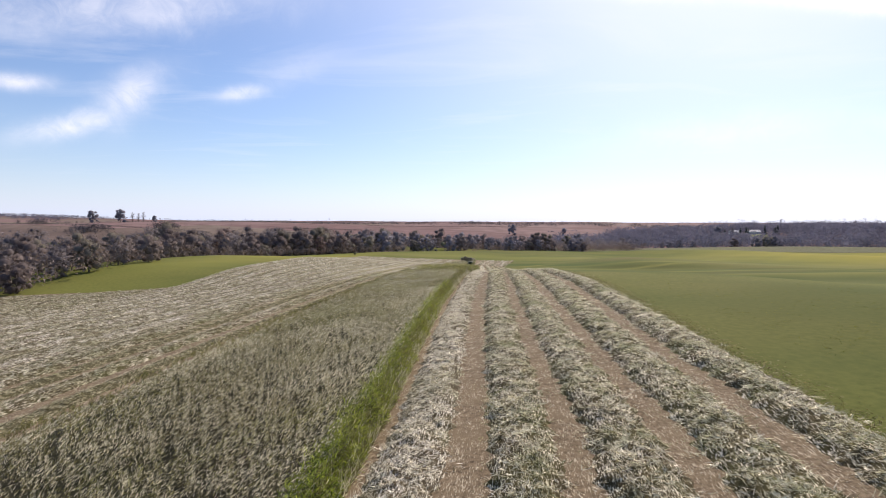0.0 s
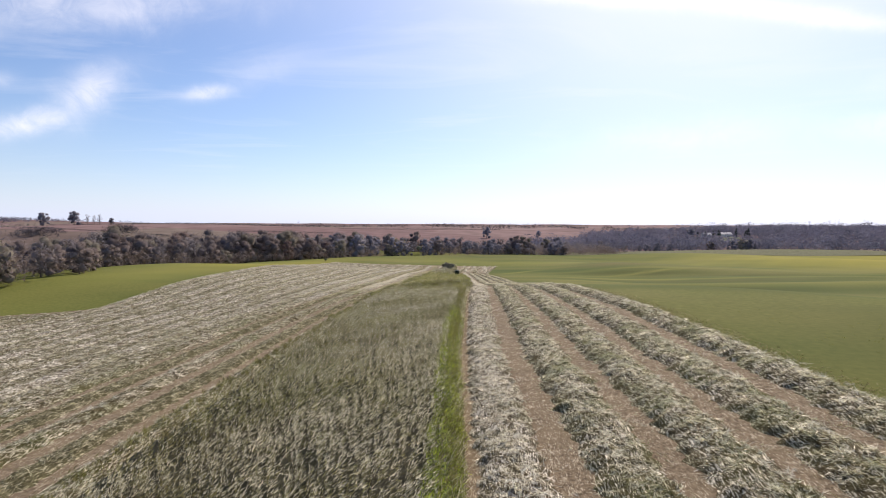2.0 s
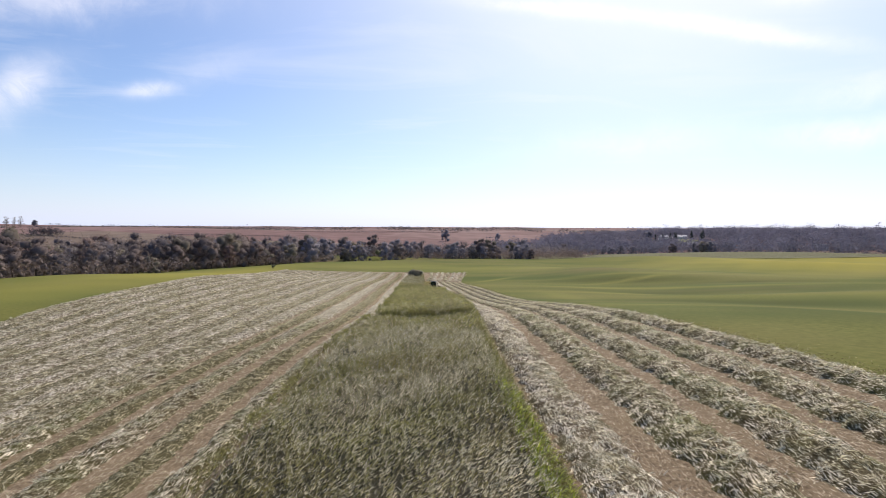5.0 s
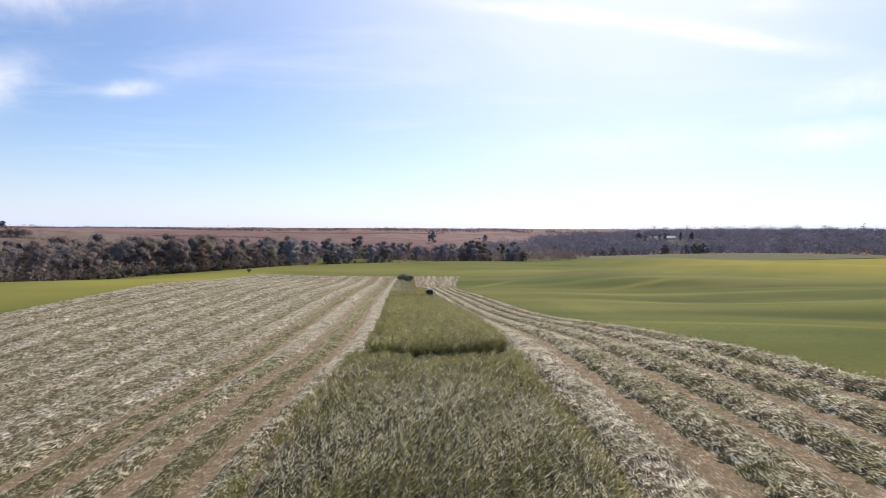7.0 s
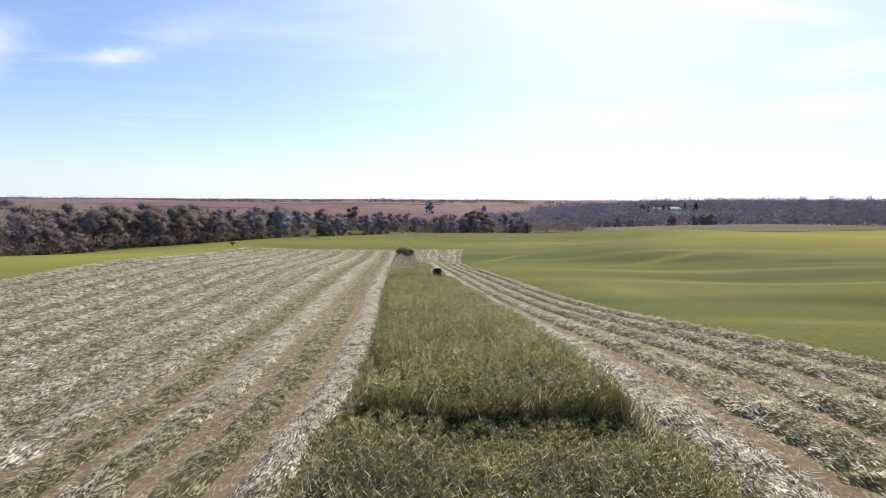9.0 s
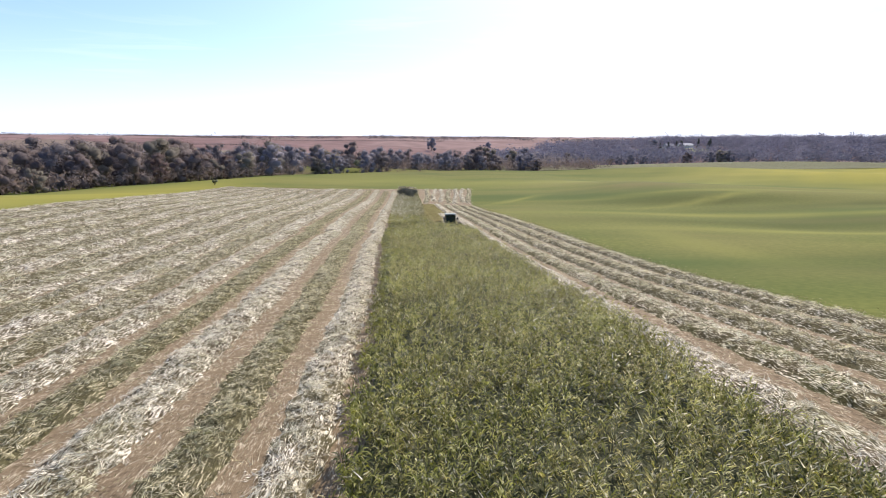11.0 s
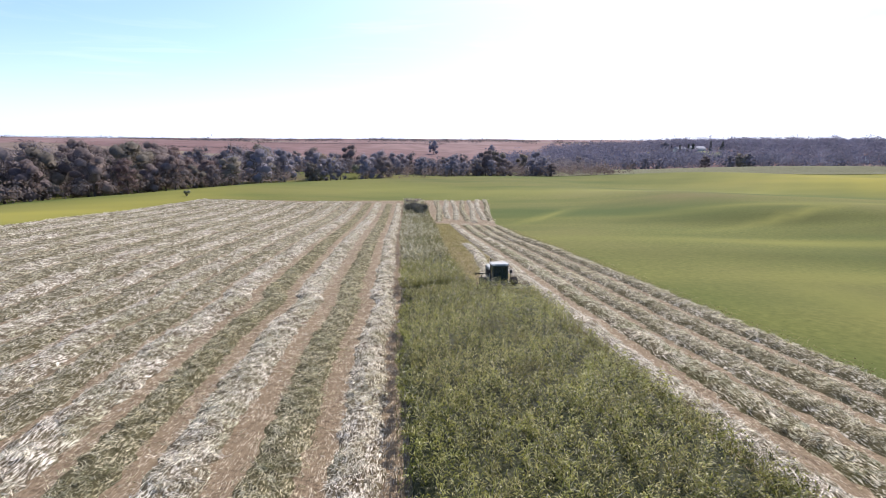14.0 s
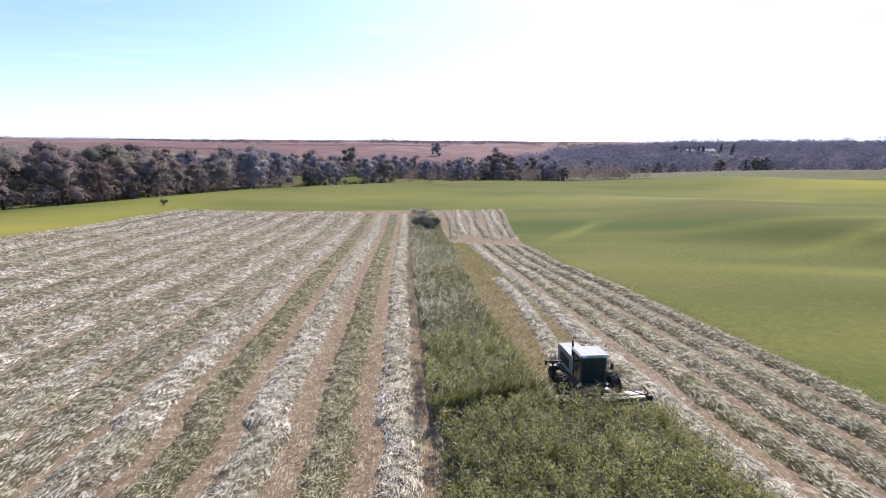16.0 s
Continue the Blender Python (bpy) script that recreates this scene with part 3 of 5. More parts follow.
def crop_height(x, y):
    h = 1.7 + 0.12 * lump(x, y, 2.2) + 0.16 * lump(x, y, 7.0, 1.0)
    deep_cut = np.interp(x, [-22, -17.5, -13, -8.5], [0.6, 0.38, 0.45, 0.74])
    for line, deep in ((wall_one(x) + 0.7 * lump(x, y * 0, 2.5, 2.0), 3.4), (np.where(x < LANE, wall_two(x), 900), 1.3), (248 + 0 * x, 3.0)):
        gap = step(line - deep - 1.2, line - deep, y) * (1 - step(line - 0.3, line, y))
        h = h * (1 - deep_cut * gap * (0.45 if deep < 2 else 1.0))
    return h


def in_crop(x, y):
    right = np.where(y > front(x), np.where(y < 180, LANE, cut_right(y)), crop_right(y))
    waver = 0.18 * lump(x * 0 + 3, y, 1.3)
    return (x > crop_left(y) + 0.2 + waver) & (x < right + waver) & (y < 292)


cy = np.arange(6, 296, 0.8)
cs = np.linspace(0, 1, 26)
CY, CS = np.meshgrid(cy, cs, indexing="ij")
cr = np.where(CY > 175.7, np.where(CY < 180, LANE, cut_right(CY)), crop_right(CY))
CX = crop_left(CY) + 0.45 + (cr - crop_left(CY) - 0.7) * CS
top = crop_height(CX, CY) * 0.5 + 0.12 * lump(CX, CY, 0.7, 3.0)
top[:, 0] = top[:, -1] = -0.05
top[:, 1] *= 0.9
top[:, -2] *= 0.9
CX[:, 1], CX[:, -2], CX[:, -1] = CX[:, 0] + 0.12, CX[:, -1] - 0.6, CX[:, -1] - 0.1
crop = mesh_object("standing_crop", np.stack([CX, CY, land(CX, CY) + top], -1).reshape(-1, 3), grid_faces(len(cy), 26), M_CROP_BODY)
unripe = crop.data.attributes.new("unripe", "FLOAT", "POINT")
unripe.data.foreach_set("value", step(80, 110, CY).ravel().astype(np.float32))
tagged(crop, "tall strip of uncut grey-green forage sorghum on the field", "crop", kind="stuff")

# plants: where each stands, how tall it is and how light
px, py, per_plant = [], [], []
for y0, y1, thick, count in ((6, 104, 17.0, 13), (104, 186, 10.5, 30), (186, 292, 5.0, 20)):
    n = int((y1 - y0) * 27 * thick)
    qx, qy = rng.uniform(-29, -2, n), rng.uniform(y0, y1, n)
    stands = in_crop(qx, qy)
    px.append(qx[stands])
    py.append(qy[stands])
    per_plant.append(np.full(int(stands.sum()), count))
px, py, per_plant = np.concatenate(px), np.concatenate(py), np.concatenate(per_plant)
tall = crop_height(px, py) * (1 + rng.normal(0, 1, len(px)) * np.where(py < 104, 0.06, 0.1)) + 0.14 * lump(px, py, 0.7, 3.0) + 0.12 * lump(px, py, 1.9, 5.0)
light = rng.normal(0, 0.4, len(px)) + 0.4 * lump(px, py, 1.3, 1.5) + 0.35 * lump(px, py, 5.0, 0.5)
k = np.repeat(np.arange(len(px)), per_plant)
bx, by, n = px[k], py[k], len(k)
right = np.where(by > front(bx), np.where(by < 180, LANE, cut_right(by)), crop_right(by))
rim = np.minimum(np.minimum(bx - crop_left(by), right - bx), np.where((bx > LANE) & (by < front(bx)), front(bx) - by, 9))
rim = np.minimum(rim, np.abs(by - wall_one(bx) - 0.2))
rim = np.minimum(rim, np.where(bx < LANE, np.abs(by - wall_two(bx) - 0.2), 9))
# left edge keeps only top leaves, so the near-black body stands as shade
shady = bx - crop_left(by) < 0.75
low = np.where(shady, rng.uniform(0.8, 1.0, n), np.where(rim < 0.5, rng.uniform(0.05, 0.95, n), rng.uniform(0.5, 1.0, n)))
young = (rng.random(n) < 1 / (1 + np.exp((96 + 5 * lump(bx, by, 5.0, 2.0) - by) / 7))) & (rng.random(n) < 1 / (1 + np.exp((by - 187) / 5)))
turn = rng.uniform(0, 2 * math.pi, n)
early = (rng.random(n) < 1 / (1 + np.exp((by - 80) / 7))).astype(float)
out = np.stack([np.cos(turn), np.sin(turn)], 1)
base = np.concatenate([np.stack([bx, by], 1) + out * rng.uniform(0.0, 0.09, n)[:, None], (land(bx, by) + tall[k] * low - 0.12)[:, None]], 1)
lean = out * np.where(early > 0, 0.5, 0.8)[:, None] + np.array([0.62, -0.12]) * early[:, None] + np.array([0.15, -0.05])
way = unit(np.concatenate([lean, rng.uniform(0.55, 1.0, n)[:, None]], 1))
across = np.clip((bx - crop_left(by)) / np.maximum(right - crop_left(by), 1), 0, 1)
ripe = rng.random(n) < np.clip(0.12 + 0.08 * np.exp(-((by - 116) / 9) ** 2) + (0.42 + 0.26 * across) / (1 + np.exp((by - 86 - 12 * lump(bx, by, 5.0, 2.0)) / 12)) + 0.3 * (by > 84) * (1.25 - across) + 0.16 / (1 + np.exp((190 - by) / 5)) + 0.2 * lump(bx, by, 4.0, 4.0) + 0.22 * lump(bx, by, 9.0, 2.5), 0.08, 0.85)
ripe &= (rim > 0.7) | (by > 175)
for name, pick, mat, label in (("leaves", ~ripe & ~young, M_CROP, "narrow olive leaves"), ("green_leaves", ~ripe & young, M_CROP_YOUNG, "arching green leaves"), ("ripe_leaves", ripe & ~young, M_CROP_GREY, "dry silvery-grey leaves and seed heads"), ("seed_heads", ripe & young, M_CROP_STRAW, "straw-coloured leaf tips and seed heads")):
    m = int(pick.sum())
    size = np.interp(by[pick], [60, 104, 180, 200], [0.85, 0.85, 0.8, 1.2])
    long, wide = rng.uniform(0.2, 0.42, m) * size * np.where(early[pick] > 0, 0.72, 1), rng.uniform(0.03, 0.052, m) * size
    if name == "green_leaves":
        made = arched(name, base[pick], way[pick], long, wide * 1.25, rng.uniform(0.4, 1.5, m), mat, crop, light[k][pick])
    else:
        made = blades(name, base[pick], way[pick], long * np.where(young[pick], 0.6, 1), wide * np.where(young[pick], 0.8, 1), mat, crop, None, light[k][pick])
    tagged(made, label, kind="stuff")

k = 60000
ry = rng.uniform(8, 290, k)
rside = rng.random(k)
rr = np.where(ry > 175.9, np.where(ry < 180, LANE, cut_right(ry)), crop_right(ry))
rx = np.where(rside < 0.95, rr - rng.uniform(-0.35, 0.75, k), crop_left(ry) + rng.uniform(-0.05, 0.5, k))
for line, x0, x1 in ((wall_one, -19.9, -8), (wall_two, -22.9, LANE), (front, LANE, -11.5)):
    q = rng.uniform(x0, x1, 5000)
    rx, ry = np.r_[rx, q], np.r_[ry, line(q) + (rng.uniform(-0.3, 0.3, 5000) if line is not front else rng.uniform(-0.5, 0.1, 5000))]
k = len(rx)
inner = np.clip((np.where(ry > 175.9, np.where(ry < 180, LANE, cut_right(ry)), crop_right(ry)) - rx + 0.35) / 1.1, 0.12, 1)
rz = land(rx, ry) + rng.random(k) * 1.25 * inner
dry = rng.random(k) < np.clip(np.where(ry < 105, 0.4, 0.05) + 0.35 * lump(rx, ry, 3.0, 1.0) + 0.25 * (inner < 0.4), 0.03, 0.9)
lean = unit(np.stack([rng.normal(0.3, 0.45, k), rng.normal(0, 0.4, k), np.ones(k)], 1))
for name, pick, mat, label in (("wall_stalks", ~dry, M_CROP, "dull olive stalks on the cut face"), ("dry_stalks", dry, M_CROP_GREY, "dry pale stalks leaning out of the cut edge")):
    m = int(pick.sum())
    tagged(blades(name, np.stack([rx, ry, rz], 1)[pick], lean[pick], rng.uniform(0.25, 0.75, m), rng.uniform(0.022, 0.045, m), mat, crop), label, kind="stuff")
# broad green leaves on the sunny cut edge of the ripe crop
k = 26000
ey = 6 + 70 * rng.random(k) ** 1.35
inner = rng.random(k)
ex = crop_right(ey) + 0.18 * lump(ey * 0 + 3, ey, 1.3) + 0.25 - 1.5 * inner
ez = land(ex, ey) + (0.1 + 1.45 * rng.random(k)) * np.clip(inner * 2.2, 0.15, 1)
ew = unit(np.stack([rng.normal(0.5, 0.5, k), rng.normal(-0.1, 0.5, k), rng.uniform(0.4, 1.2, k)], 1))
tagged(arched("edge_leaves", np.stack([ex, ey, ez], 1), ew, rng.uniform(0.25, 0.55, k), rng.uniform(0.03, 0.06, k), rng.uniform(0.3, 1.3, k), M_EDGE, crop), "broad bright green leaves along the cut edge", kind="stuff")

# ---------------------------------------------------------------- windrows


def heap(s):
    """Cross-section of a windrow: a steep bank on one side, a gentler one on the other."""
    return np.interp(s, [-1.15, -1, -0.85, -0.6, -0.2, 0.45, 0.82, 1, 1.15], [0, 0.16, 0.5, 0.86, 1, 0.85, 0.5, 0.1, 0])


def windrow(centre, width, height, y0, y1, mat, label, seed, density, stepping=0.4, big=1.0, thick=(0, 0), boost=1.0, spill=-1.3, reach=1.6):
    """A row of cut hay: a lumpy mat with tufts of loose leaves all over it; thicker strewn within a stretch."""
    heavy = callable(width)
    half = width if heavy else (lambda v: width + 0 * v)
    bank = heap if heavy else lambda v: np.clip(1 - v ** 2, 0, 1) ** 0.8

    def edge(y):
        return half(y) * (1 + 0.1 * lump(y * 0 + seed * 3, y, 3.1, seed) + 0.2 * lump(y * 0 + seed * 5, y, 0.45, seed))

    def middle(y):
        return centre(y) + 0.1 * lump(y * 0 + seed, y, 4.0, seed) + 0.08 * lump(y * 0 + seed * 2, y, 0.6, seed)

    def rise(u, x, y):
        gaps = 1 - 0.45 * heavy * (np.exp(-((y - 108) / 1.6) ** 2) + np.exp(-((y - 249) / 2.2) ** 2))
        ends = np.clip(np.minimum(y - y0, y1 - y) / 1.6, 0, 1)
        return height * bank(u) * gaps * ends * np.maximum(1 + 0.34 * lump(x, y, 0.3, seed) + 0.32 * lump(x, y, 1.1, seed), 0.1)

    s = np.array([-1.15, -1, -0.9, -0.7, -0.45, -0.2, 0.05, 0.3, 0.55, 0.8, 1, 1.15]) if heavy else np.linspace(-1, 1, 9)
    WY, WS = np.meshgrid(np.arange(y0, y1, stepping), s, indexing="ij")
    WX = middle(WY) + WS * edge(WY)
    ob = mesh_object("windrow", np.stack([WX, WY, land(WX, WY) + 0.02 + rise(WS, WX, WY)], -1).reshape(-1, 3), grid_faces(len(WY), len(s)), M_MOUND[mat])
    tagged(ob, label, "windrow", "windrows on the mown field", "")
    # tufts first, then the leaves of each
    each = 9
    a, b = max(y0, thick[0]), min(y1, thick[1])
    area = 2 * (1.0 if heavy else width)
    n = int((y1 - y0) * area * density / each)
    more = int(max(b - a, 0) * area * density * (boost - 1) / each)
    ty = np.r_[rng.uniform(y0, y1, n), rng.uniform(a, max(b, a), more)]
    tu = rng.normal(-0.05 if heavy else 0.03, 0.66 if heavy else 0.72, len(ty))
    tx = middle(ty) + tu * edge(ty)
    lies = (rng.random(len(ty)) < np.clip(0.7 + 0.75 * lump(tx, ty, 0.3, seed), 0.1, 1)) & (tu > spill) & (tu < reach)
    ty, tu, tx = ty[lies], tu[lies], tx[lies]
    lit = rng.normal(0, 0.45, len(ty)) + 0.55 * lump(tx, ty, 0.8, seed + 1)
    heading = rng.uniform(0, 2 * math.pi, len(ty))
    k = np.repeat(np.arange(len(ty)), each)
    n = len(k)
    x, y = tx[k] + rng.normal(0, 0.13, n) * big, ty[k] + rng.normal(0, 0.13, n) * big
    u = (x - middle(y)) / edge(y)
    way = heading[k] + rng.normal(0, 0.5, n)
    z = land(x, y) + 0.03 + rise(u, x, y) + rng.uniform(-0.02, 0.09, n) * np.clip(1.4 - np.abs(u), 0.2, 1)
    d = unit(np.stack([np.cos(way), np.sin(way), rng.normal(0.16, 0.32, n)], 1))
    up_ish = unit(np.stack([rng.normal(0, 0.7, n), rng.normal(0, 0.7, n), np.ones(n)], 1))
    straw = blades("straw", np.stack([x, y, z], 1), d, rng.uniform(0.16, 0.4, n) * big, rng.uniform(0.02, 0.042, n) * big, mat, ob, up_ish, lit[k])
    tagged(straw, "loose cut stems and leaves", kind="stuff")
    return ob


def between(k, y):
    return crop_right(y) + (field_right(y) - crop_right(y)) * k


for i, k in enumerate((0.115, 0.335, 0.535, 0.735, 0.935)):
    windrow(lambda y, k=k: between(k, y), lambda y: np.minimum(1.35, 0.09 * (field_right(y) - crop_right(y))), 0.42, 4, 109.3, M_HAY_WHITE if i == 0 else M_HAY,
            "long windrow of pale silvery cut hay on brown stubble", 1.3 * i + 0.4, 130, 0.3, 1.0, (7, 62), 2.0)
    windrow(lambda y, k=k: between(k, y), lambda y: np.minimum(1.25, 0.074 * (field_right(y) - crop_right(y))), 0.32, 106.5, 246, M_HAY_WHITE if i == 0 else M_HAY if i == 1 else M_HAY_DULL,
            "long windrow of bleached hay curving downhill beside the crop", 1.7 * i + 0.9, 80, 0.4, 0.85, (106, 190), 1.6, -0.8)
windrow(lambda y: np.interp(y, [178, 200, 214], [-14.4, -13.95, -14.7]), 0.8, 0.35, 181.5, 213, M_HAY_WHITE, "freshly laid bleached windrow behind the machine", 8.8, 140, 0.3)
for i, k in enumerate((0.14, 0.28, 0.42, 0.56, 0.7, 0.83, 0.96)):
    windrow(lambda y, k=k: -20 + (field_right(y) + 20) * k + 0.3 * np.sin(y / 9 + k * 20), 0.78, 0.42, 251 + 2.2 * (i * 3 % 4), 311 - 1.2 * (6 - i), M_HAY_WHITE if i % 3 else M_HAY,
            "short far windrow of bleached hay at the end of the field", 2.1 * i + 5, 40, big=1.2)


def left_row(off, y):
    room = crop_left(y) - row_left(y)
    return crop_left(y) - np.where(off < 15, off, 15 + (off - 15) * (room - 15.5) / 46)


for i in range(21):
    off = 1.45 if i == 0 else 4.4 if i == 1 else 1.75 + 2.93 * i
    pale = i % 2 == 0
    mat = M_HAY if pale else M_HAY_GREEN if i in (1, 3) else M_HAY_DULL
    density = (110, 110, 100, 85, 65, 55, 45)[i] if i < 7 else 24
    turn = 96 + 7.3 * (i * 5 % 4)
    for y0, y1 in ((6, turn + 1), (turn - 1, 290 if i < 9 else 284)) if pale else ((6, 290 if i < 9 else 284),):
        bleached = y0 > 90 or (pale and i > 4)
        windrow(lambda y, off=off: left_row(off, y), (0.95 if i == 0 else 1.1 if i < 4 else 1.2) if pale else 1.0 if i < 4 else 1.3, (0.33 if i == 0 else 0.32) if pale else 0.24, y0, y1, M_HAY_WHITE if bleached else mat,
                "low windrow of bleached white hay" if bleached else "low windrow of mixed silvery hay" if pale else "low windrow of greener wilted hay", 0.7 * i + 3,
                density, 0.4 if i < 5 else 0.8, (0.8, 0.8, 0.8, 0.85, 0.9, 0.95, 1.0)[i] if i < 7 else 1.1, (104, 186), 2.6 if i < 4 else 1.6, reach=1.0 if i == 0 else 1.6)

# shorter rows in the corner where the field widens
for i in range(12):
    x = -75.2 - 3.1 * i
    windrow(lambda y, x=x: x + 0.02 * y, 1.2, 0.3, 4, float(np.interp(x, [-112, -106, -98, -85, -74], [86, 96, 98, 99.5, 100.5])), M_HAY if i % 2 else M_HAY_DULL,
            "short windrow of mixed silvery hay at the field's corner", 0.9 * i + 2, 22, 0.7, 1.3)

# loose litter between the rows
N = 160000
ly = rng.uniform(6, 300, N)
lx = field_left(ly) + (field_right(ly) - field_left(ly)) * rng.random(N) ** 0.85
keep = ~in_crop(lx, ly) & (ly < field_end(lx) - 0.5) & (np.abs(lx - crop_left(ly) + 0.2) > 0.5)
lx, ly = lx[keep], ly[keep]
n = len(lx)
litter = blades("hay_litter", np.stack([lx, ly, land(lx, ly) + rng.uniform(0.05, 0.14, n)], 1),
                unit(np.stack([rng.normal(size=n), rng.normal(size=n), rng.normal(0.1, 0.2, n)], 1)), rng.uniform(0.08, 0.24, n), rng.uniform(0.015, 0.036, n),
                M_HAY_GREEN, facing=unit(np.stack([rng.normal(0, 0.4, n), rng.normal(0, 0.4, n), np.ones(n)], 1)))
tagged(litter, "scattered straw and stubble between the windrows", "straw", kind="stuff")

# low weeds on the near meadow, and the dry fringe where it meets the stubble
M_WEED = material("meadow_weed", (0.08, 0.1, 0.022), (0.2, 0.215, 0.055), 0.7, 2.0, 0.3, (0.15, 0.14, 0.045), 0.4, 0, island=0.7, translucent=0.55, glow=(1.1, 1.1, 0.5), sheen_spec=0.2)
M_FRINGE = material("dry_fringe", (0.12, 0.1, 0.05), (0.55, 0.49, 0.3), 0.7, 2.0, 0.3, (0.16, 0.16, 0.06), 0.5, 0, island=0.8, translucent=0.3, glow=(1.1, 1.05, 0.7), sheen_spec=0.2)
M_SWATH = material("swath_stubble", (0.2, 0.18, 0.08), (0.64, 0.58, 0.34), 0.7, 2.0, 0.3, (0.25, 0.25, 0.09), 0.5, 0, island=0.8, translucent=0.3, glow=(1.1, 1.05, 0.7), sheen_spec=0.2)
k = 38000
sy = rng.uniform(177, 246, k)
sx = cut_right(sy) + (crop_right(sy) - cut_right(sy) + 0.4) * rng.random(k)
swath = blades("swath_stubble", np.stack([sx, sy, land(sx, sy) + rng.uniform(0.03, 0.12, k)], 1), unit(np.stack([rng.normal(0, 0.8, k), rng.normal(0, 0.8, k), rng.uniform(0.1, 0.8, k)], 1)),
               rng.uniform(0.12, 0.3, k), rng.uniform(0.03, 0.06, k), M_SWATH)
tagged(swath, "fresh yellowish stubble and chaff behind the machine", "stubble", kind="stuff")
k = 14000
wy = rng.uniform(2, 75, k)
wx = field_right(wy) + 6.0 + 34 * rng.random(k)
grows = rng.random(k) < np.clip(0.25 + 0.6 * lump(wx, wy, 4.0, 1.0), 0.03, 1) * np.interp(wy, [2, 45, 75], [1, 0.6, 0.05])
wx, wy = np.repeat(wx[grows], 4), np.repeat(wy[grows], 4)
k = len(wx)
wx, wy = wx + rng.normal(0, 0.13, k), wy + rng.normal(0, 0.13, k)
weeds = arched("meadow_weeds", np.stack([wx, wy, land(wx, wy) - 0.02], 1), unit(np.stack([rng.normal(0, 0.8, k), rng.normal(0, 0.8, k), rng.uniform(0.4, 1, k)], 1)),
               rng.uniform(0.08, 0.17, k), rng.uniform(0.05, 0.09, k), rng.uniform(0.3, 1.4, k), M_WEED)
tagged(weeds, "low dark green weeds scattered on the meadow", "weeds", kind="stuff")
k = 22000
fy2 = 3 + 240 * rng.random(k) ** 1.4
fx2 = field_right(fy2) + 0.1 + np.abs(rng.normal(0, 0.9, k)) + 0.3 * lump(fy2 * 0, fy2, 2.0, 1.0)
fringe_grass = blades("field_fringe", np.stack([fx2, fy2, land(fx2, fy2)], 1), unit(np.stack([rng.normal(0, 0.9, k), rng.normal(0, 0.9, k), rng.uniform(0.1, 0.6, k)], 1)),
                      rng.uniform(0.08, 0.2, k), rng.uniform(0.02, 0.05, k), M_FRINGE)
tagged(fringe_grass, "dry brown grass along the edge of the mown field", "grass", kind="stuff")

# ---------------------------------------------------------------- trees


def tube(points, radii, sides=5):
    """Corners and faces of a tapered tube along points."""
    points, vs = [Vector(p) for p in points], []
    for i, p in enumerate(points):
        a = (points[min(i + 1, len(points) - 1)] - points[max(i - 1, 0)]).normalized()
        u = a.orthogonal().normalized()
        v = a.cross(u)
        vs += [p + radii[i] * (math.cos(t) * u + math.sin(t) * v) for t in np.arange(sides) * 2 * math.pi / sides]
    fs = [[i * sides + j, i * sides + (j + 1) % sides, (i + 1) * sides + (j + 1) % sides, (i + 1) * sides + j] for i in range(len(points) - 1) for j in range(sides)]
    return np.array([list(v) for v in vs]), np.array(fs)


def joined(pieces):
    vs, fs, n = [], [], 0
    for v, f in pieces:
        vs.append(v)
        fs.append(f + n)
        n += len(v)
    return np.concatenate(vs), np.concatenate(fs)


def leaf_sprays(centres, radii, count, size, r, flat=0.85):
    """Small leaf sprays over the rounded lobes of a crown, with the normals of the lobes."""
    k = r.choice(len(centres), count, p=radii ** 2 / (radii ** 2).sum())
    d = unit(r.normal(size=(count, 3)))
    at = centres[k] + d * (r.uniform(0.35, 1, count) ** 0.5 * (1 + 0.2 * r.normal(size=count)))[:, None] * radii[k][:, None] * np.array([1, 1, flat])
    soft = unit(0.6 * d + 0.75 * unit(at - centres.mean(0)) + np.array([0, 0, 0.4]))
    return at, size * r.uniform(0.5, 1.2, count), soft


def icosphere():
    bm = bmesh.new()
    bmesh.ops.create_icosphere(bm, subdivisions=1, radius=1)
    v, f = np.array([p.co[:] for p in bm.verts]), np.array([[p.index for p in q.verts] for q in bm.faces])
    bm.free()
    return v, f


ROUND_V, ROUND_F = icosphere()


def foliage(name, centres, radii, at, size, soft, r, mat, parent=None):
    """A crown: leaf sprays shaded as one rounded mass, with a dense lumpy heart to each lobe."""
    n = len(centres)
    bumps = radii[:, None, None] * (1 + 0.12 * r.normal(size=(n, len(ROUND_V), 1)))
    core = centres[:, None] + ROUND_V * bumps * np.array([1, 1, 0.85])
    cf = (np.arange(n)[:, None, None] * len(ROUND_V) + ROUND_F).reshape(-1, 3)
    v, f = sprays(at, size, r, soft)
    cn = unit(0.5 * np.tile(ROUND_V, (n, 1)) + 0.75 * unit(core.reshape(-1, 3) - centres.mean(0)) + np.array([0, 0, 0.5]))
    ob = mesh_object(name, np.concatenate([core.reshape(-1, 3), v]), np.concatenate([cf, f + len(cn)]), mat, True, parent)
    return shaded(ob, None, np.concatenate([cn, np.repeat(soft, 3, axis=0)]), 1)


